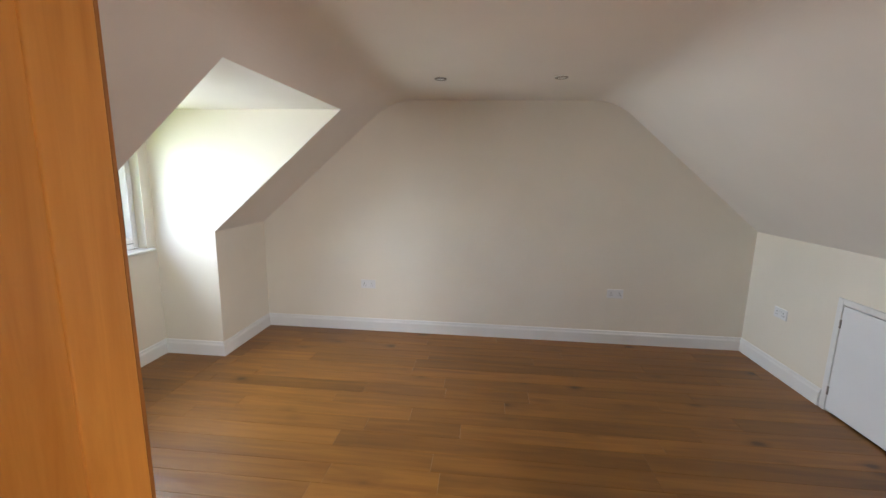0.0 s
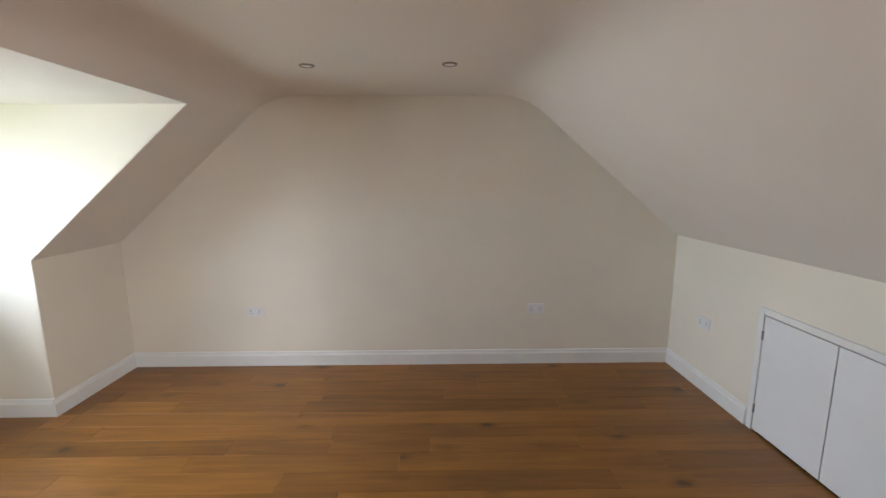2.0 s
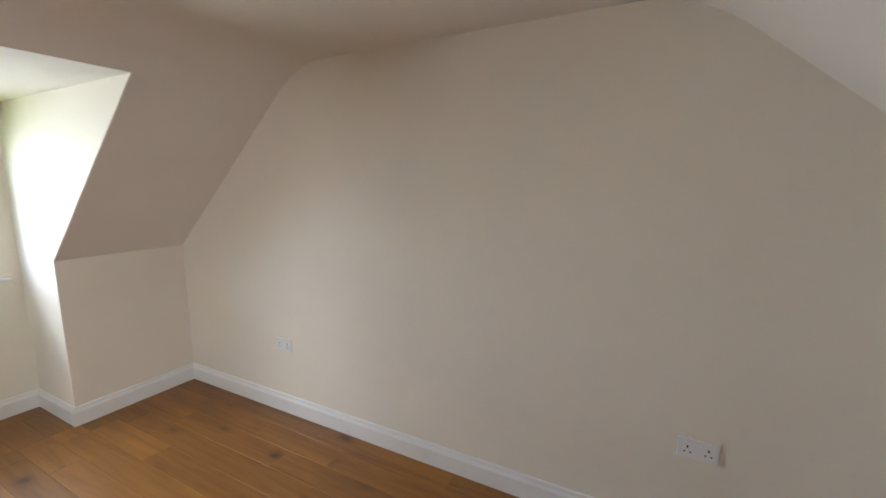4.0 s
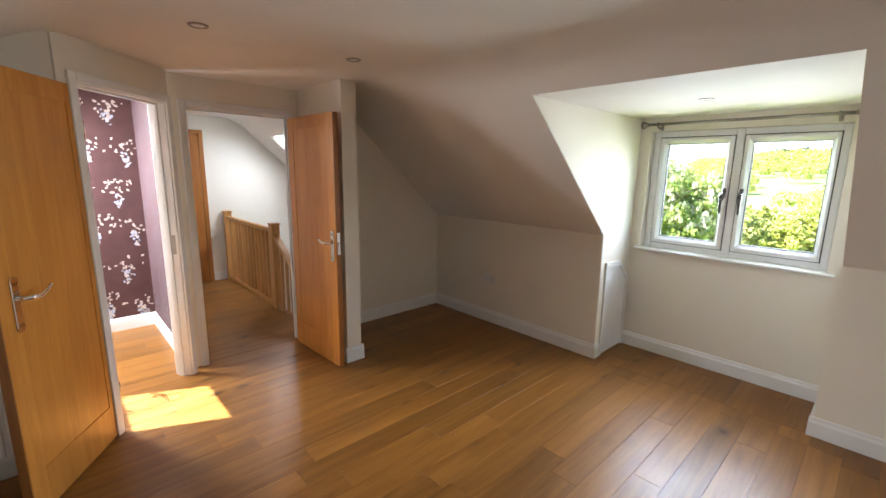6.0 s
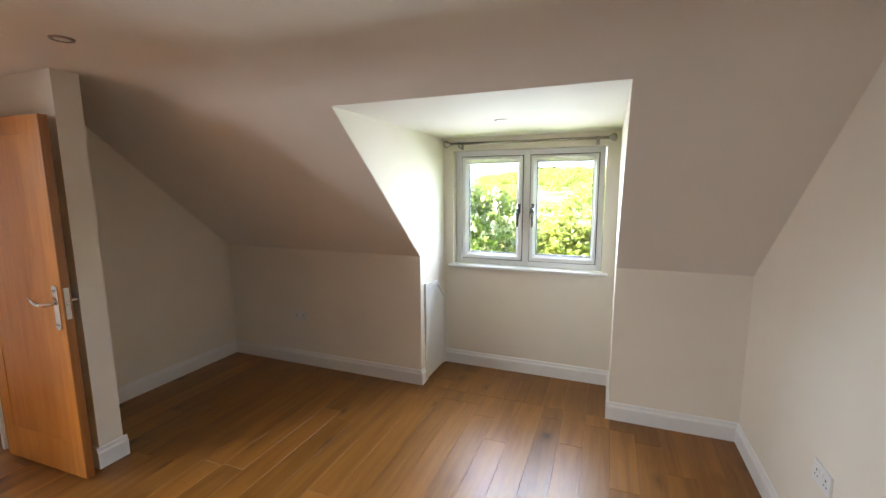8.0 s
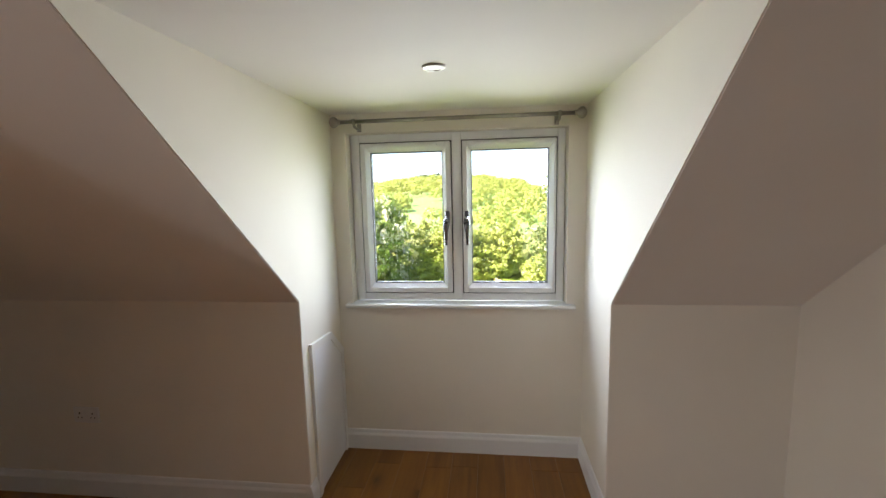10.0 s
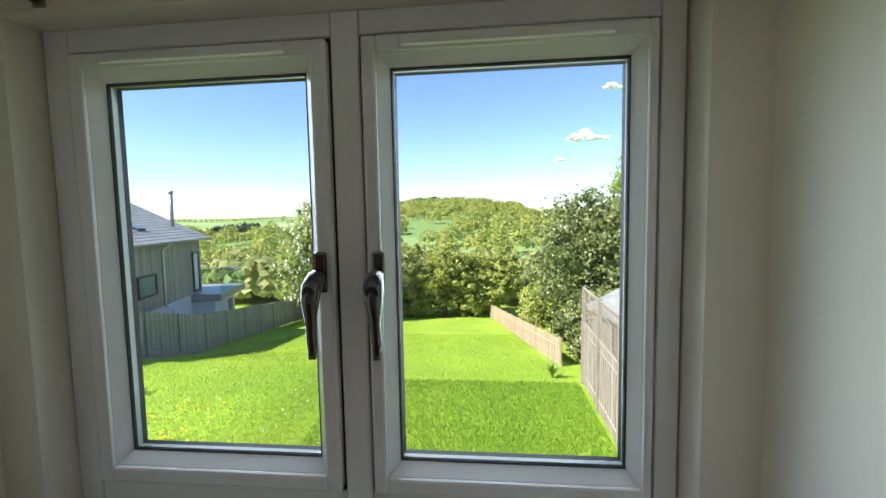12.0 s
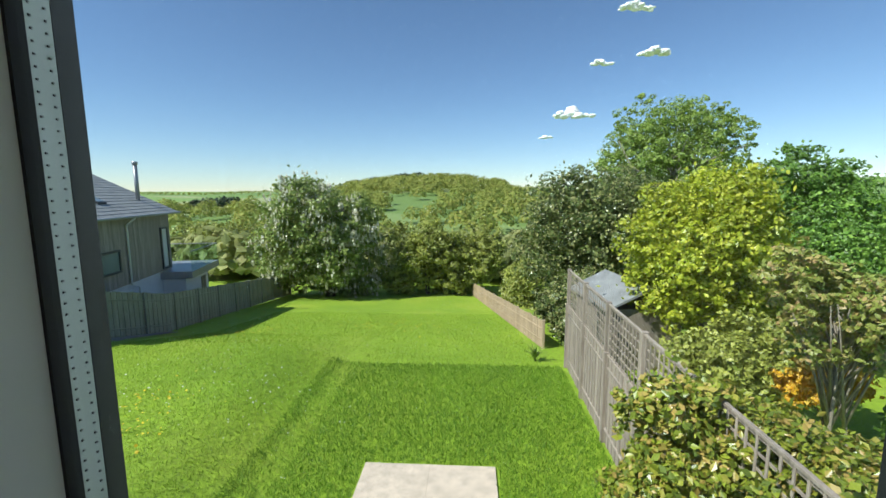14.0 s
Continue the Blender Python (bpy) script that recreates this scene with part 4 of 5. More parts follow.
def leaves(pts, normals, size, stretch=1.7, rng=None, jitter=0.7):
    """Vertices and faces of pointed leaves at the points."""
    n = len(pts)
    d = rng.normal(size=(n, 3))
    nn = normals + jitter * rng.normal(size=(n, 3))
    nn /= np.linalg.norm(nn, axis=1)[:, None] + 1e-9
    u = np.cross(nn, d)
    u /= np.linalg.norm(u, axis=1)[:, None] + 1e-9
    w = np.cross(nn, u)
    s = (size * rng.uniform(0.6, 1.35, n))[:, None]
    v = np.stack([pts - u * s * stretch / 2, pts + w * s / 2, pts + u * s * stretch / 2 + nn * s * 0.15, pts - w * s / 2], 1).reshape(-1, 3)
    f = np.arange(4 * n).reshape(-1, 4)
    return v, f


def raw_mesh(name, v, f, material):
    me = bpy.data.meshes.new(name)
    me.from_pydata(v.tolist(), [], f.tolist())
    me.materials.append(material)
    return me


def crown_points(blobs, n, rng, clump=0.28, tufts=70):
    """Points and outward normals over many small tufts that sit on the shells of the given (centre, radii) blobs."""
    vol = np.array([r[0] * r[1] + r[1] * r[2] + r[0] * r[2] for _, r in blobs])
    P, N = [], []
    for (c, r), share in zip(blobs, vol / vol.sum()):
        k = max(6, int(tufts * share * len(blobs) ** 0.5))
        d = rng.normal(size=(k, 3))
        d /= np.linalg.norm(d, axis=1)[:, None]
        d[:, 2] = np.where(d[:, 2] < -0.9, -d[:, 2], d[:, 2])
        rad = rng.uniform(0.62, 1.05, k)[:, None]
        tc = np.array(c) + d * np.array(r) * rad
        m = int(n * share)
        which = rng.integers(0, k, m)
        off = rng.normal(size=(m, 3))
        off /= np.linalg.norm(off, axis=1)[:, None]
        sz = clump * np.mean(r) * rng.uniform(0.5, 1.3, k)[which][:, None]
        off *= sz * rng.uniform(0.45, 1.0, m)[:, None] ** 0.5
        off[:, 2] *= 0.75
        P.append(tc[which] + off)
        N.append(0.6 * d[which] + 0.8 * off / (sz + 1e-9) + np.array([0, 0, 0.45]))
    return np.concatenate(P), np.concatenate(N)


def tree(name, label, category, base, blobs, n, size, leaf_mat, seed, bark=None, trunk=0.16, tufts=110, clump=0.28, bloom=None, stems=1, limb_count=9, parts_name="crown", core=True):
    """A tapered trunk with limbs into a crown of single leaves in uneven tufts."""
    n, size = int(n * 1.9), size * 0.68
    rng = np.random.default_rng(seed)
    rr = random.Random(seed)
    t = thing(name, label, category)
    base = Vector((base[0], base[1], ground_z(base[0], base[1])))
    mid = sum((Vector(c) for c, _ in blobs), Vector()) / len(blobs)
    b = bmesh.new()
    for s in range(stems):
        foot = base + Vector((rr.uniform(-1, 1), rr.uniform(-1, 1), 0)) * (0.25 * (stems > 1))
        top = mid + Vector((rr.uniform(-1, 1), rr.uniform(-1, 1), 0)) * 0.3
        fork = foot.lerp(top, 0.45)
        tube(b, [foot - Vector((0, 0, 0.1)), foot.lerp(fork, 0.5) + Vector((rr.uniform(-1, 1), rr.uniform(-1, 1), 0)) * trunk, fork, top],
             [trunk * 1.25 / stems ** 0.5, trunk / stems ** 0.5, trunk * 0.8 / stems ** 0.5, trunk * 0.3], 8)
        for k in range(limb_count):
            c, r = blobs[k % len(blobs)]
            end = Vector(c) + Vector([rr.uniform(-0.75, 0.75) * q for q in r])
            st = foot.lerp(top, rr.uniform(0.25, 0.8))
            tube(b, [st, st.lerp(end, 0.5) + Vector((0, 0, 0.06 * (end - st).length)), end], [trunk * 0.42, trunk * 0.26, trunk * 0.08], 6)
    part("trunk", b, bark or M_BARK, t)
    p, nrm = crown_points(blobs, n, rng, clump, tufts)
    if core:
        pc, nc = [], []
        for c, r in blobs:
            m = int(n * 0.2 / len(blobs)) + 10
            q = rng.normal(size=(m, 3)) * 0.38 * np.array(r) + np.array(c)
            pc.append(q)
            nc.append(rng.normal(size=(m, 3)))
        v2, f2 = leaves(np.concatenate(pc), np.concatenate(nc), size * 1.3, 1.5, rng)
    v, f = leaves(p, nrm, size, 1.7, rng)
    if core:
        f = np.concatenate([f, f2 + len(v)])
        v = np.concatenate([v, v2])
    ob = new(parts_name, raw_mesh(parts_name, v, f, leaf_mat))
    ob.parent = t
    if bloom:
        mat, count, bsize = bloom
        q, qn = crown_points([(c, tuple(k * 1.03 for k in r)) for c, r in blobs], count, rng, clump * 0.9, tufts)
        allv, allf, o = [], [], 0
        for k in range(5):
            off = np.array([0, 0, 1.0]) * bsize * (k - 2) * 0.38
            v, f = leaves(q + off, rng.normal(size=q.shape), bsize * (1.15 - 0.15 * k), 1.2, rng)
            allv.append(v)
            allf.append(f + o)
            o += len(v)
        ob = new("blossom", raw_mesh("blossom", np.concatenate(allv), np.concatenate(allf), mat))
        ob.parent = t
        tagged(ob, "upright cream flower candles")
    return t


def lumps(c, r, n, seed, spread=0.62, part_r=0.5, low=-0.85):
    """A crown made of one middle mass and n smaller masses round it."""
    rr = random.Random(seed)
    out = [(c, tuple(0.72 * k for k in r))]
    for k in range(n):
        a = 2 * math.pi * (k + rr.random() * 0.6) / n
        h = rr.uniform(low, 0.75)
        s = spread * math.sqrt(max(0.1, 1 - h * h * 0.8))
        f = part_r * rr.uniform(0.75, 1.15)
        out.append(((c[0] + r[0] * s * math.cos(a), c[1] + r[1] * s * math.sin(a), c[2] + r[2] * h * 0.75), (r[0] * f, r[1] * f, r[2] * f)))
    return out


tree("chestnut_tree", "horse chestnut tree covered in cream blossom", "tree", (-30.2, -11.4, -6.3), lumps((-30.5, -11.9, -2.3), (4.4, 4.6, 4.6), 14, 1), 26000, 0.20, L_CHEST, 11,
     trunk=0.3, tufts=300, clump=0.2, bloom=(L_CANDLE, 3600, 0.17))
tree("hedge_bush", "broad olive-green bush at the end of the lawn", "bush", (-32.6, -4.6, -6.7), lumps((-32.6, -4.8, -3.7), (2.6, 3.4, 3.3), 12, 2), 16000, 0.17, L_HEDGE, 12, trunk=0.12, stems=3, tufts=200, clump=0.2)
tree("hedge_bush", "broad olive-green bush at the end of the lawn", "bush", (-33.4, -1.0, -6.7), lumps((-33.4, -1.2, -3.9), (2.6, 3.2, 3.0), 12, 3), 16000, 0.17, L_HEDGE, 13, trunk=0.12, stems=3, tufts=200, clump=0.2)
tree("hedge_bush", "low green bush behind the fence end", "bush", (-27, 1.6, -5.7), lumps((-27, 2.2, -4.3), (3.2, 1.7, 1.8), 6, 4), 9000, 0.14, L_HEDGE, 14, trunk=0.1, stems=3, tufts=160, clump=0.22)
tree("evergreen_bush", "dark evergreen bush with pale new leaves", "bush", (-20.5, 4.6, -4.7), lumps((-20.5, 5.0, -1.0), (3.6, 3.8, 3.8), 15, 5), 30000, 0.13, L_EVER, 15, trunk=0.2, stems=3, tufts=420, clump=0.17)
tree("evergreen_bush", "dark evergreen bush spilling over the low fence", "bush", (-16.2, 2.6, -4.0), lumps((-16.2, 2.7, -2.6), (2.0, 1.25, 1.5), 6, 6), 12000, 0.10, L_EVER, 16, trunk=0.1, stems=2, tufts=160, clump=0.22)
tree("willow_tree", "tall airy willow with pale green leaves", "tree", (-31, 12, -6.5), lumps((-31.5, 13.0, 4.2), (3.2, 5.6, 5.0), 12, 7, low=-0.5), 26000, 0.15, L_TALL, 17, M_BARKP, trunk=0.28, stems=3, tufts=330, clump=0.15, limb_count=16, core=False)
tree("lime_green_shrub", "tall shrub with bright yellow-green leaves", "shrub", (-11.6, 5.0, -3.3), lumps((-11.5, 5.0, 0.0), (1.9, 1.9, 2.5), 14, 8), 30000, 0.095, L_LIME, 18, M_BARKP, trunk=0.1, stems=3, tufts=330, clump=0.2)
tree("sycamore_tree", "dark green sycamore behind the shrubs", "tree", (-19.5, 13.5, -4.5), lumps((-19.5, 14.0, 0.6), (2.6, 3.2, 3.0), 8, 9), 24000, 0.13, L_DARK, 19, trunk=0.2, tufts=260, clump=0.2)
tree("sycamore_tree", "dark green tree beyond the neighbouring garden", "tree", (-12.5, 9.6, -3.4), lumps((-12.5, 10.0, -1.0), (1.9, 2.4, 2.3), 7, 10), 16000, 0.10, L_DARK, 20, trunk=0.15, tufts=200, clump=0.2)
tree("young_maple", "young maple with bronze and lime leaves on bare branches", "tree", (-7.6, 5.0, -2.62), lumps((-7.4, 4.7, -0.5), (1.1, 1.15, 1.25), 8, 11, 0.75, 0.4, -0.25), 5200, 0.085, L_MAPLE, 21, M_BARKP, trunk=0.06, stems=3, tufts=110, clump=0.2, limb_count=14, core=False)
tree("photinia_shrub", "broad shrub with glossy green and coppery leaves", "shrub", (-4.8, 2.1, 0), lumps((-4.5, 1.8, -1.55), (1.0, 1.5, 1.2), 14, 12, 0.78, 0.40), 24000, 0.074, L_PHOT, 22, trunk=0.035, stems=4, tufts=260, clump=0.22, limb_count=12)
tree("photinia_shrub", "loose shrub with coppery shoots against the fence", "shrub", (-5.6, 1.0, 0), lumps((-5.5, 1.1, -2.3), (0.6, 0.45, 0.8), 6, 13, 0.75, 0.4), 3200, 0.074, L_PHOT, 23, trunk=0.025, stems=3, tufts=90, clump=0.26, limb_count=9, core=False)
tree("photinia_shrub", "glossy green shrub with copper tips close to the house", "shrub", (-3.9, 2.4, 0), lumps((-4.0, 2.2, -1.35), (0.9, 1.0, 1.0), 12, 19, 0.78, 0.40), 13000, 0.072, L_PHOT, 29, trunk=0.03, stems=3, tufts=200, clump=0.22)
tree("yellow_shrub", "orange-yellow flowering shrub behind the fence", "shrub", (-8.4, 5.5, 0), lumps((-8.4, 5.5, -1.95), (0.6, 0.85, 0.6), 6, 14), 4500, 0.07, L_YELLOW, 24, trunk=0.03, tufts=80)
tree("pink_shrub", "garden shrub with pink and bronze shoots", "shrub", (-8.6, -11.4, -2.8), lumps((-8.3, -12.0, -1.75), (1.0, 1.1, 1.0), 9, 15), 9000, 0.085, L_PINK, 25, trunk=0.05, stems=3, tufts=150, clump=0.22)
tree("field_tree", "bright yellow-green tree beyond the neighbour's garden", "tree", (-48, -24, -7.8), lumps((-48, -24, -4.6), (4.0, 4.2, 3.0), 7, 16), 7000, 0.3, L_LIME, 26, trunk=0.2, tufts=150)
tree("field_tree", "olive tree beyond the neighbour's garden", "tree", (-52, -33, -8.2), lumps((-52, -33, -4.6), (4.0, 5.2, 3.2), 7, 17), 7000, 0.3, L_HEDGE, 27, trunk=0.2, tufts=150)

for k, (x, y, z, r) in enumerate(((-9.2, 4.2, -2.2, 1.1), (-7.2, 7.2, -2.0, 1.3), (-14.5, 7.6, -2.2, 1.7))):
    tree("garden_shrub", "leafy green shrub filling the neighbouring border", "shrub", (x, y, 0), lumps((x, y, z), (r, r * 1.1, r), 9, 30 + k), 8000, 0.085, L_DARK if k % 2 else L_HEDGE, 40 + k, trunk=0.05, stems=2, tufts=150, clump=0.22)

# strap-leaved plant by the fence
b = bmesh.new()
rr = random.Random(3)
for k in range(26):
    a, ln, lean = rr.uniform(0, 6.28), rr.uniform(0.35, 0.6), rr.uniform(0.2, 0.9)
    dx, dy = math.cos(a), math.sin(a)
    pts = [Vector((dx * lean * ln * t * t, dy * lean * ln * t * t, ln * t * (1.1 - 0.35 * t * lean))) for t in (0, 0.35, 0.7, 1.0)]
    prev = None
    for p, w in zip(pts, (0.02, 0.035, 0.028, 0.003)):
        q = [b.verts.new(p + Vector((-dy, dx, 0)) * w), b.verts.new(p - Vector((-dy, dx, 0)) * w)]
        if prev:
            b.faces.new((prev[0], prev[1], q[1], q[0]))
        prev = q
plant = thing("strap_leaf_plant", "clump of bright green strap leaves at the fence foot", "plant", pose(-12.6, 0.75, ground_z(-12.6, 0.75)))
part("leaves", b, L_TALL, plant)

# far woods: many small tufted trees over the hills
rng = np.random.default_rng(77)


def far_trees(name, label, spots, mat, size, per):
    V, F, o = [], [], 0
    for x, y, r in spots:
        z = ground_z(x, y)
        d = rng.normal(size=(per, 3))
        d /= np.linalg.norm(d, axis=1)[:, None]
        d[:, 2] = np.abs(d[:, 2]) * 1.15 - 0.15
        k = rng.uniform(0.7, 1.08, per)[:, None]
        p = np.array([x, y, z + 0.55 * r]) + d * r * np.array([1, 1, 0.95]) * k
        v, f = leaves(p, d * 1.5, size * r, 1.3, rng, 0.5)
        V.append(v)
        F.append(f + o)
        o += len(v)
    ob = new(name, raw_mesh(name, np.concatenate(V), np.concatenate(F), mat))
    return tagged(ob, label, "woodland", kind="stuff")


near = [(rng.uniform(-60, -39), rng.uniform(-34, 16), rng.uniform(2.2, 3.6)) for _ in range(70)]
spots = [(-40 - 120 * rng.random() ** 1.3, 0, 0) for _ in range(420)]
spots = [(x, (rng.random() * 2.0 - 1.25) * (-x) * 1.0, rng.uniform(1.3, 3.0)) for x, _, _ in spots]
far_trees("scrub_woodland", "olive scrub and bushes filling the valley", spots + near, L_SCRUB, 0.26, 170)
spots = []
for _ in range(560):
    x = -160 - 270 * rng.random()
    spots.append((x, (rng.random() * 2.0 - 1.2) * (-x) * 0.85, rng.uniform(3.2, 6.8)))
far_trees("far_woodland", "spring green woodland on the far slopes", [s for s in spots if not (-310 < s[0] < -205 and 0.07 < s[1] / s[0] < 0.20) and not (s[0] < -260 and s[1] / s[0] > 0.42)], L_FAR, 0.19, 190)
spots = [(-450 + rng.normal() * 45, -58 + rng.uniform(-75, 95), rng.uniform(4, 8)) for _ in range(260)]
far_trees("hill_woodland", "woodland crowning the hill", spots, L_FAR, 0.18, 190)
spots = [(-510 + rng.normal() * 8, -105 + rng.uniform(-50, 45), rng.uniform(5, 8)) for _ in range(26)] + [(-330 + rng.normal() * 5, -205 + rng.uniform(-22, 22), rng.uniform(4.5, 6.5)) for _ in range(16)]
far_trees("pine_clump", "dark pines on the skyline", spots, L_FARD, 0.34, 80)
spots = []
for row in range(9):
    x0, y0, a = -600 - 90 * row, -900 + 120 * row, rng.uniform(0.3, 1.4)
    spots += [(x0 - 9 * k * math.cos(a) * 0.4, y0 + 9 * k, rng.uniform(2, 4)) for k in range(60)]
far_trees("hedgerow", "hedgerows between far fields", spots, L_FAR, 0.4, 26)

# grass blades and flowers on the near lawn


def scatter(name, label, count, zone, mat, tall, wide, seed, lift=0.0):
    r = np.random.default_rng(seed)
    x = zone[0] + (zone[1] - zone[0]) * r.random(count)
    y = zone[2] + (zone[3] - zone[2]) * r.random(count)
    keep = ~((x > -7.5) & (x < -4.7) & (y > -3.12) & (y < -0.68))
    x, y = x[keep], y[keep]
    z = np.array([ground_z(p, q) for p, q in zip(x, y)]) + lift
    a = r.random(len(x)) * 6.283
    h = tall * r.uniform(0.5, 1.3, len(x))
    lx, ly = r.normal(size=len(x)) * h * 0.5, r.normal(size=len(x)) * h * 0.5
    w = wide * r.uniform(0.6, 1.3, len(x))
    v = np.stack([np.stack([x - w * np.cos(a), y - w * np.sin(a), z - 0.005], 1), np.stack([x + w * np.cos(a), y + w * np.sin(a), z - 0.005], 1),
                  np.stack([x + lx, y + ly, z + h], 1)], 1).reshape(-1, 3)
    f = np.arange(len(v)).reshape(-1, 3)
    return tagged(new(name, raw_mesh(name, v, f, mat)), label, "grass", kind="stuff")


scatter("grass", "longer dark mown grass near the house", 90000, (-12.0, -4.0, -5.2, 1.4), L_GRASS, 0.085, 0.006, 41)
scatter("grass", "rough grass at the side of the lawn", 50000, (-12.0, -4.0, -11.5, -5.2), L_GRASS2, 0.05, 0.006, 42)
scatter("grass", "grass of the lower lawn", 45000, (-22, -12.0, -11.5, 0.8), L_GRASS2, 0.05, 0.010, 43)


def flowers(name, label, groups, mat, size, seed):
    r = np.random.default_rng(seed)
    p = []
    for x, y, sx, sy, n in groups:
        q = np.stack([r.normal(x, sx, n), r.normal(y, sy, n), np.zeros(n)], 1)
        q[:, 2] = np.array([ground_z(k[0], k[1]) for k in q]) + r.uniform(0.05, 0.11, n)
        p.append(q)
    p = np.concatenate(p)
    v, f = leaves(p, np.tile([0, 0, 1.0], (len(p), 1)), size, 1.0, r, 0.3)
    return tagged(new(name, raw_mesh(name, v, f, mat)), label, "flowers", kind="stuff")


flowers("buttercups", "yellow buttercups in the lawn", [(-6.9, -7.6, 0.35, 0.45, 110), (-8.2, -7.9, 0.6, 0.6, 70), (-18, -4.5, 0.8, 1.6, 130), (-16, -9.5, 1.2, 0.7, 60)], L_BUTTER, 0.055, 51)
flowers("daisies", "white daisies in the lawn", [(-9, -6.5, 1.6, 1.6, 110), (-9, -9.0, 1.2, 1.4, 60), (-17, -3, 2.5, 3.0, 70)], L_DAISY, 0.032, 52)

# ---- fences ----


def fence_run(name, label, a, b_, height, board_w, mat, post_every=1.8, gap=0.008, cap=True, level=None):
    """Upright boards between posts, stepping down with the ground."""
    f = thing(name, label, "fence", kind="structure")
    a, b_ = Vector(a), Vector(b_)
    ln = (b_ - a).length
    d = (b_ - a) / ln
    ang = math.atan2(d.y, d.x)
    n = int(ln / board_w)
    bm_ = bmesh.new()
    box(bm_, 0, board_w - gap, -0.011, 0.011, 0, height, 0.003)
    me = mesh_of("board", bm_, mat)
    for k in range(n):
        p = a + d * (k * board_w)
        off = 0.010 if k % 2 else -0.004
        ob = new("board", me)
        ob.parent = f
        ob.matrix_basis = Matrix.Translation((p.x - off * d.y, p.y + off * d.x, ground_z(p.x, p.y) + 0.02 + 0.012 * math.sin(k * 7.3))) @ Matrix.Rotation(ang, 4, "Z")
    for k in range(int(ln / post_every) + 1):
        p = a + d * min(k * post_every, ln)
        bb = bmesh.new()
        box(bb, -0.045, 0.045, -0.075, 0.015, -0.05, height + 0.05, 0.006)
        ob = part("post", bb, mat, f)
        ob.matrix_basis = Matrix.Translation((p.x, p.y, ground_z(p.x, p.y))) @ Matrix.Rotation(ang, 4, "Z")
    for h in (0.3, height - 0.25):
        bb = bmesh.new()
        m_ = int(ln / 1.2) + 1
        tube(bb, [(a + d * (ln * k / m_)).to_tuple()[:2] + (ground_z(*(a + d * (ln * k / m_)).to_tuple()[:2]) + h,) for k in range(m_ + 1)], 0.03, 6)
        part("rail", bb, mat, f)
    return f


fence_run("fence_low", "low pale timber fence running down the lawn", (-14.3, 1.25, 0), (-32.0, -1.0, 0), 0.95, 0.10, M_FENCEN)
fence_run("fence_left", "grey-green timber fence along the neighbour's garden", (-4.0, -12.0, 0), (-31.0, -14.8, 0), 1.55, 0.125, M_FENCEG)
TA, TB = Vector((-12.0, 1.55, 0)), Vector((-3.2, 1.36, 0))
TOP = -1.56
tf = fence_run("fence_trellis", "tall weathered close-board fence topped with square trellis", TA, TB, 1.80, 0.105, M_FENCE)
ang = math.atan2(TB.y - TA.y, TB.x - TA.x)
for k in range(5):
    p = TA.lerp(TB, k / 5.0)
    q = TA.lerp(TB, (k + 1) / 5.0)
    span, hgt = (q - p).length, 0.95
    M0 = Matrix.Translation((p.x, p.y, TOP + 0.03)) @ Matrix.Rotation(ang, 4, "Z")
    part("trellis_post", one_box(-0.05, 0.05, -0.05, 0.05, -1.8, hgt + 0.06, bevel=0.006), M_FENCE, tf).matrix_basis = M0
    for j in range(int(span / 0.15)):
        x = 0.11 + j * 0.15
        if x < span - 0.06:
            part("trellis_slat", one_box(x - 0.014, x + 0.014, -0.012, 0.0, 0, hgt), M_FENCE, tf).matrix_basis = M0
    for j in range(int(hgt / 0.15) + 1):
        z = 0.02 + j * 0.15
        part("trellis_slat", one_box(0.05, span - 0.05, 0.001, 0.013, z - 0.014, z + 0.014), M_FENCE, tf).matrix_basis = M0
    part("trellis_rail", one_box(0.05, span - 0.05, -0.022, 0.022, hgt, hgt + 0.035, bevel=0.004), M_FENCE, tf).matrix_basis = M0
    part("trellis_rail", one_box(0.05, span - 0.05, -0.030, 0.030, -0.03, 0.0, bevel=0.004), M_FENCE, tf).matrix_basis = M0

# shed behind the trellis
shed = thing("shed", "timber garden shed with a grey felt roof", "shed", pose(-13.2, 3.3, ground_z(-13.2, 3.3), 0, 0, 6))
part("wall", one_box(-1.3, 1.3, -0.8, 1.2, 0, 1.9, bevel=0.01), M_FENCE, shed)
b = bmesh.new()
prism(b, [(-1.0, 1.88), (0.2, 2.45), (1.4, 1.88), (1.4, 1.94), (0.2, 2.52), (-1.0, 1.94)], "x", -1.45, 1.45)
part("roof", b, M_SLATE, shed)

# ---- neighbour's house ----
CN, CF = Vector((-10.3, -13.6, 0)), Vector((-20.6, -16.2, 0))
HL = (CF - CN).length
HM = Matrix.Translation(CN) @ Matrix.Rotation(math.atan2(CF.y - CN.y, CF.x - CN.x), 4, "Z")
house = thing("house", "timber-clad house with slate roof and white lower storey", "house", HM, kind="structure")
EAVE, RIDGE, WID, SPLIT = 0.82, 2.72, 7.4, -2.05
b = bmesh.new()
box(b, 0, HL, 0.06, WID, SPLIT, EAVE)
prism(b, [(0.06, EAVE), (WID, EAVE), (WID / 2, RIDGE - 0.1)], "x", 0.0, HL)
part("wall", b, M_CLAD, house)
b = bmesh.new()
box(b, 0.05, HL - 0.05, 0.12, WID - 0.05, -6.2, SPLIT)
part("lower_wall", b, M_RENDER, house, "white rendered lower storey")
bm_ = bmesh.new()
box(bm_, 0, 0.128, 0.028, 0.06, SPLIT - 0.05, EAVE, 0.003)
me = mesh_of("cladding_board", bm_, M_CLAD)
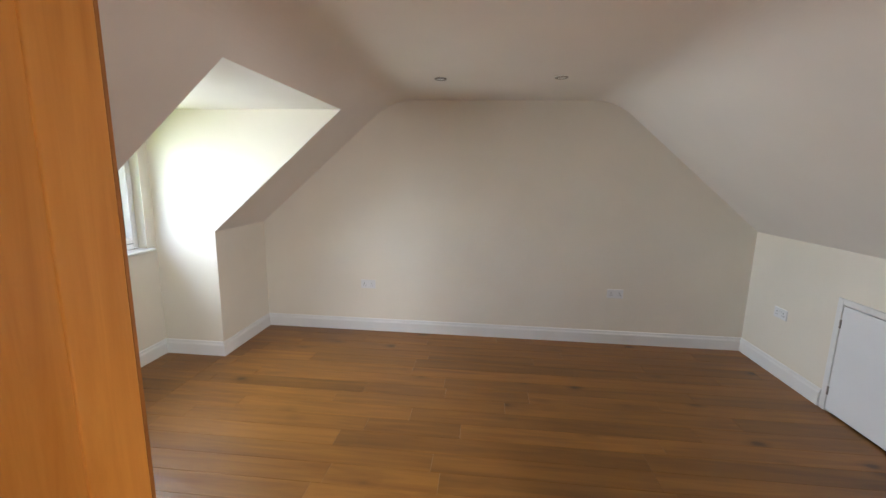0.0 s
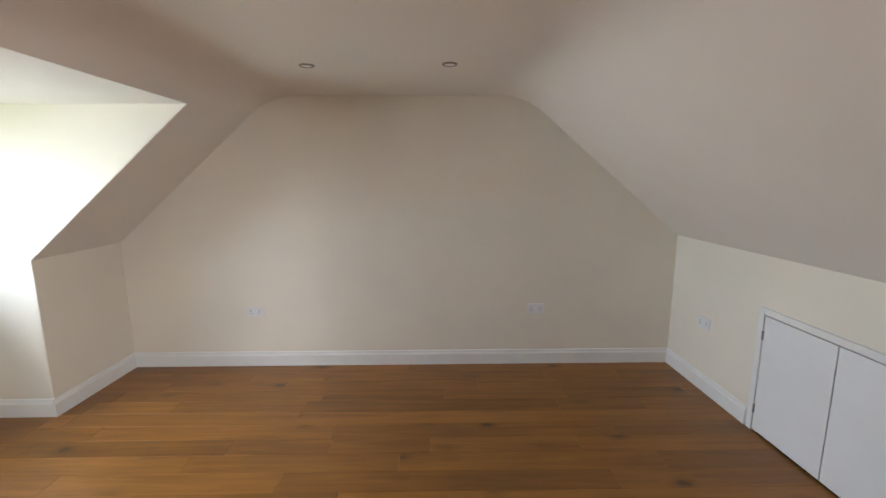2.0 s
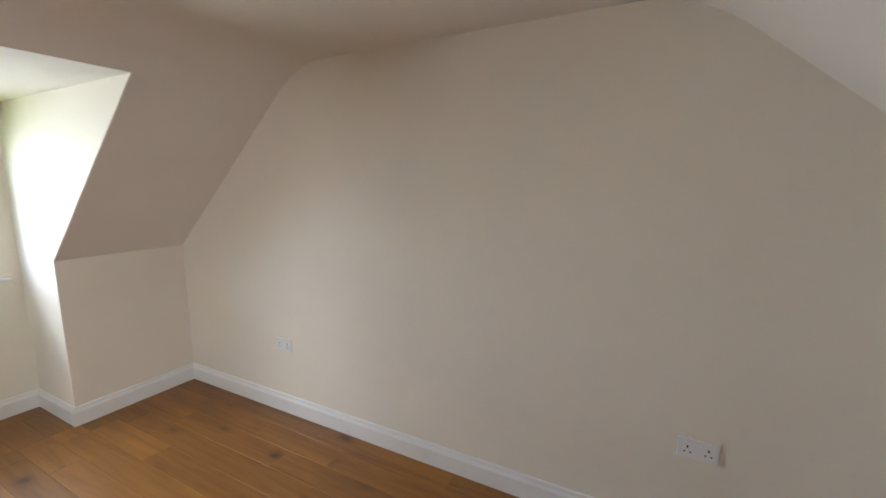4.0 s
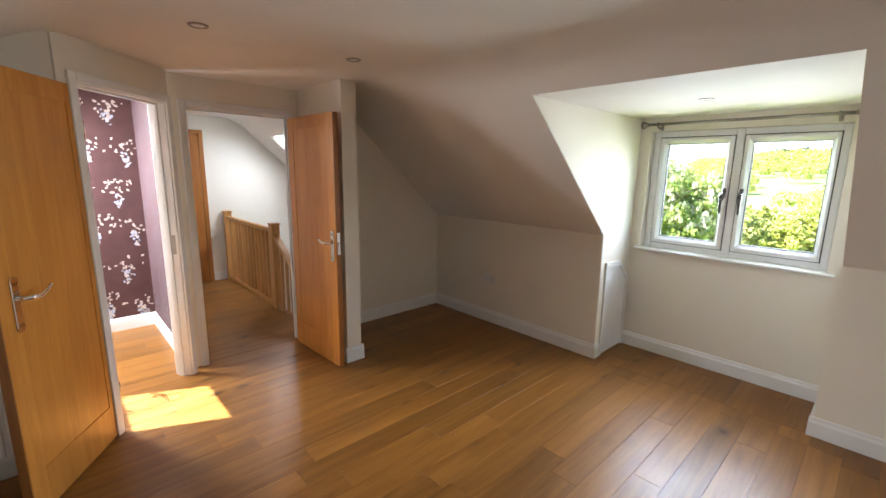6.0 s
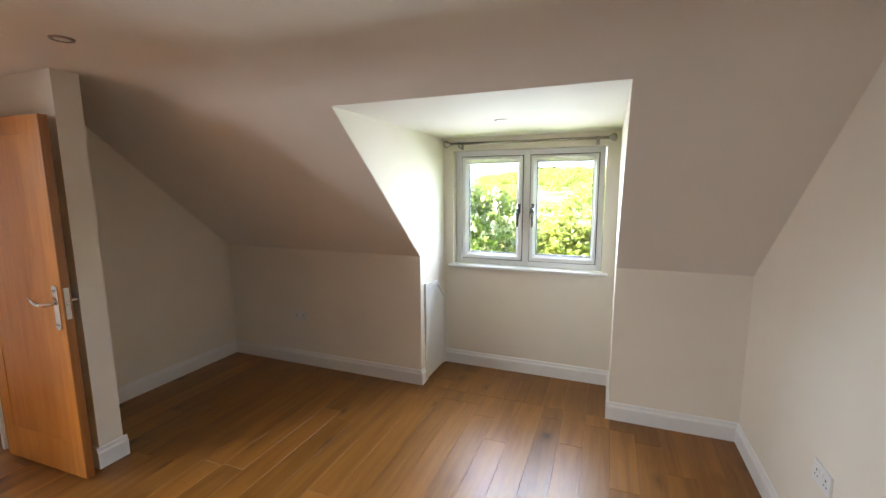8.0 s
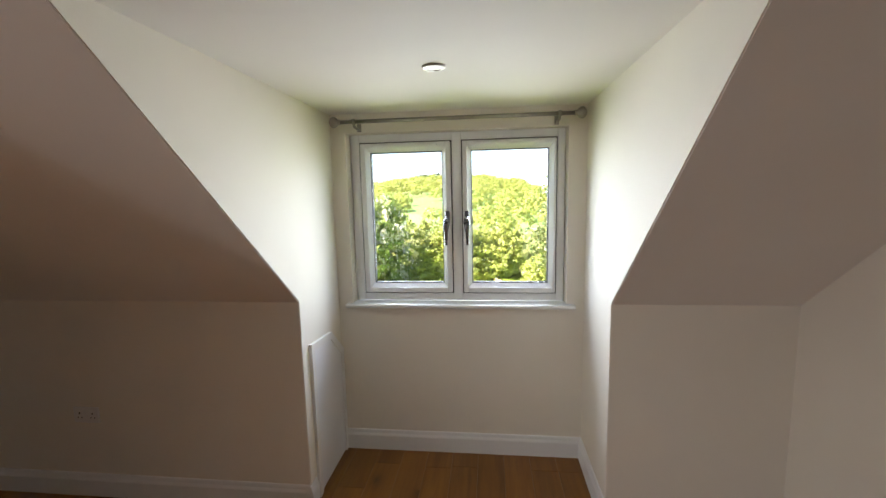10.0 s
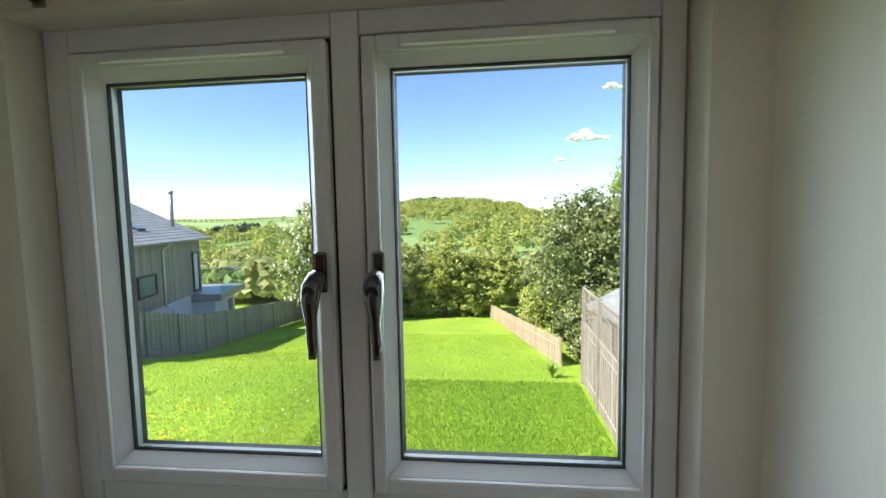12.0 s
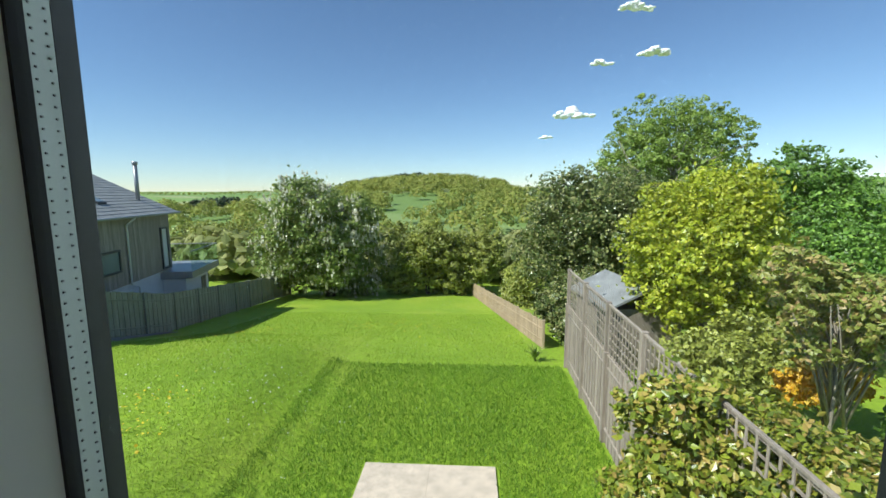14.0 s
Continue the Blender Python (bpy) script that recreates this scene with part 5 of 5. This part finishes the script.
for k in range(int(HL / 0.135)):
    ob = new("cladding_board", me)
    ob.parent = house
    ob.location = (k * 0.135, 0, 0)
bm_ = bmesh.new()
box(bm_, -0.03, 0.0, 0, 0.128, SPLIT - 1.2, EAVE, 0.003)
me = mesh_of("cladding_board", bm_, M_CLAD)
for k in range(int(WID / 2 / 0.135)):
    ob = new("cladding_board", me)
    ob.parent = house
    ob.location = (0, 0.03 + k * 0.135, 0)
for side in (0, 1):
    for k in range(17):
        t0, t1 = k / 17, (k + 1) / 17
        y0, y1 = -0.35 + (WID / 2 + 0.35) * t0, -0.35 + (WID / 2 + 0.35) * t1
        zs = lambda t: EAVE - 0.15 + (RIDGE - EAVE + 0.15) * t
        if side:
            y0, y1 = WID - y0, WID - y1
        bb = bmesh.new()
        prism(bb, [(y0, zs(t0) + 0.03), (y1, zs(t1) + 0.012), (y1, zs(t1) - 0.05), (y0, zs(t0) - 0.03)], "x", -0.3, HL + 0.3)
        part("slate_course", bb, M_SLATE, house)
part("ridge_tile", one_box(-0.3, HL + 0.3, WID / 2 - 0.1, WID / 2 + 0.1, RIDGE - 0.02, RIDGE + 0.06, bevel=0.03), M_SLATE, house)
part("gutter", one_box(-0.3, HL + 0.3, -0.45, -0.34, EAVE - 0.2, EAVE - 0.1, bevel=0.03), M_ZINC, house)
b = bmesh.new()
prism(b, [(-0.35, EAVE - 0.33), (WID / 2, RIDGE - 0.2), (WID / 2, RIDGE), (-0.35, EAVE - 0.13)], "x", -0.33, -0.28)
part("verge_board", b, M_ZINC, house)
b = bmesh.new()
tube(b, [(6.6, -0.40, EAVE - 0.2), (6.6, -0.05, EAVE - 0.5), (6.6, -0.04, SPLIT - 0.1), (7.2, -0.02, SPLIT - 0.3), (7.2, -0.02, -4.2)], 0.04, 8)
part("downpipe", b, M_RENDER, house, "white downpipe")
b = bmesh.new()
tube(b, [(HL - 0.9, 0.9, 1.2), (HL - 0.9, 0.9, 2.95)], 0.09, 12)
tube(b, [(HL - 0.9, 0.9, 2.95), (HL - 0.9, 0.9, 3.1)], 0.12, 12)
part("flue", b, M_ZINC, house, "steel flue pipe")


def house_window(x0, x1, z0, z1, pane=None):
    w = bmesh.new()
    fr = 0.085
    for a, c, e, g in ((x0, x0 + fr, z0, z1), (x1 - fr, x1, z0, z1), (x0 + fr, x1 - fr, z0, z0 + fr), (x0 + fr, x1 - fr, z1 - fr, z1)):
        box(w, a, c, -0.05, 0.03, e, g)
    o = part("window", w, M_FRAMED, house)
    part("pane", one_box(x0 + fr, x1 - fr, 0.0, 0.02, z0 + fr, z1 - fr), pane or M_PANE, o)


house_window(2.0, 2.8, -1.70, -0.72)
house_window(4.6, 6.0, -1.50, -0.60)
house_window(9.5, 10.2, -2.0, 0.0, M_BLIND)
house_window(6.6, 7.5, -3.3, -2.7)
o = part("window", one_box(-0.06, -0.01, 0.72, 2.5, -1.25, 0.55), M_FRAMED, house)
part("pane", one_box(-0.075, -0.062, 0.80, 2.42, -1.17, 0.47), M_BLIND, o)
for x in (4.4, 5.4, 6.4):
    t0 = 0.35
    m_ = Matrix.Translation((x, -0.35 + (WID / 2 + 0.35) * t0, EAVE - 0.15 + (RIDGE - EAVE + 0.15) * t0 + 0.07)) @ Matrix.Rotation(math.atan2(RIDGE - EAVE + 0.15, WID / 2 + 0.35), 4, "X")
    bb = bmesh.new()
    box(bb, -0.3, 0.3, -0.5, 0.5, -0.05, 0.04, 0.01, m=m_)
    o = part("roof_window", bb, M_FRAMED, house)
    bb = bmesh.new()
    box(bb, -0.25, 0.25, -0.43, 0.43, 0.04, 0.05, m=m_)
    part("pane", bb, M_PANE, o)
# balcony with glass balustrade at the far end
bal2 = part("balcony", one_box(HL - 1.2, HL + 2.6, -1.3, 3.0, SPLIT - 0.45, SPLIT - 0.1, bevel=0.02), M_ZINC, house, "grey balcony deck")
part("lower_wall", one_box(HL - 1.0, HL + 1.9, -0.9, 3.0, -6.2, SPLIT - 0.45), M_RENDER, house)
for x0, x1, y0, y1 in ((HL - 1.15, HL + 2.55, -1.27, -1.25), (HL + 2.53, HL + 2.55, -1.25, 3.0)):
    g = part("glass_panel", one_box(x0, x1, y0, y1, SPLIT - 0.1, SPLIT + 0.85), M_GLASSG, bal2)
    g.visible_shadow = False
    part("top_rail", one_box(x0 - 0.02, x1 + 0.02, y0 - 0.02, y1 + 0.02, SPLIT + 0.85, SPLIT + 0.89, bevel=0.008), M_ZINC, bal2)
part("door", one_box(HL + 0.9, HL + 1.5, -0.93, -0.9, -4.8, -2.8), M_FRAMED, house)

# gravel strip below the left fence
b = bmesh.new()
for k in range(8):
    xa, xb = -4 - k * 1.5, -5.5 - k * 1.5
    ya, yb = -12.0 - 0.104 * (-xa - 4), -12.0 - 0.104 * (-xb - 4)
    b.faces.new([b.verts.new(v) for v in ((xa, ya, ground_z(xa, ya) + 0.03), (xa, ya + 1.3 - 0.1 * k, ground_z(xa, ya) + 0.03), (xb, yb + 1.2 - 0.1 * k, ground_z(xb, yb) + 0.03), (xb, yb, ground_z(xb, yb) + 0.03))])
solid("gravel_path", b, M_SOIL, "grey gravel strip along the fence", "path")

# clouds
def cloud(c, r, seed):
    rr = random.Random(seed)
    b = bmesh.new()
    for k in range(30):
        u = rr.uniform(-1, 1)
        p = Vector(c) + Vector((rr.uniform(-0.3, 0.3) * r, u * r, rr.uniform(0, 0.42) * r * (1 - abs(u))))
        s = r * rr.uniform(0.08, 0.24) * (1.1 - 0.6 * abs(u))
        q = bmesh.ops.create_icosphere(b, subdivisions=3, radius=s, matrix=Matrix.Translation(p) @ Matrix.Diagonal((1, 1.3, 0.75, 1)))
        for v in q["verts"]:
            v.co += (v.co - p).normalized() * s * 0.6 * noise.noise(v.co / (s * 0.5))
    for f in b.faces:
        f.smooth = True
    return solid("cloud", b, M_CLOUD, "small white fair-weather cloud", "cloud", "stuff")


for i, (c, r) in enumerate((((-1050, 241, 180), 46), ((-1081, 434, 326), 38), ((-1070, 309, 302), 27), ((-1092, 390, 432), 40), ((-1040, 179, 129), 17))):
    cloud(c, r, 60 + i)

# ---- oak boards of the floor ----


def boards(parent, x0, x1, y0, y1, seed, width=0.152):
    """Boards along x with staggered ends, each with a fine bevel; x0 and x1 may follow y."""
    rng = random.Random(seed)
    shared = {}
    y = y1
    while y > y0 + 0.01:
        ya = max(y - width, y0)
        xa_lim, xb_lim = (x0(ya, y), x1(ya, y)) if callable(x0) else (x0, x1)
        x = xa_lim - rng.uniform(0.0, 1.5)
        while x < xb_lim:
            ln = rng.choice((0.6, 0.9, 1.2, 1.5, 1.8))
            if x + ln < xa_lim + 0.15:
                ln = xa_lim + 0.15 - x
            if x + ln > xb_lim - 0.15:
                ln = xb_lim - x
            a, c = max(x, xa_lim), min(x + ln, xb_lim)
            x += ln
            key = (round(c - a, 3), round(y - ya, 3))
            if key not in shared:
                b = bmesh.new()
                L, Wd, g, bv = key[0], key[1], 0.0004, 0.0010
                lo = [b.verts.new(v) for v in ((g, g, -0.018), (L - g, g, -0.018), (L - g, Wd - g, -0.018), (g, Wd - g, -0.018))]
                md = [b.verts.new((v.co.x, v.co.y, -bv)) for v in lo]
                hi = [b.verts.new(v) for v in ((g + bv, g + bv, 0), (L - g - bv, g + bv, 0), (L - g - bv, Wd - g - bv, 0), (g + bv, Wd - g - bv, 0))]
                for q, r in ((lo, md), (md, hi)):
                    for k in range(4):
                        b.faces.new((q[k], q[(k + 1) % 4], r[(k + 1) % 4], r[k]))
                b.faces.new(hi)
                shared[key] = mesh_of("board", b, M_FLOOR)
            ob = new("board", shared[key])
            ob.parent = parent
            ob.location = (a, ya, 0)
        y = ya


boards(floor, 0.0, W, BACK - 0.06, 0.0, 3)
boards(floor, DX, 0.0, D0, D1, 6)
boards(floor, 1.46, W, END, BACK - 0.06, 4)
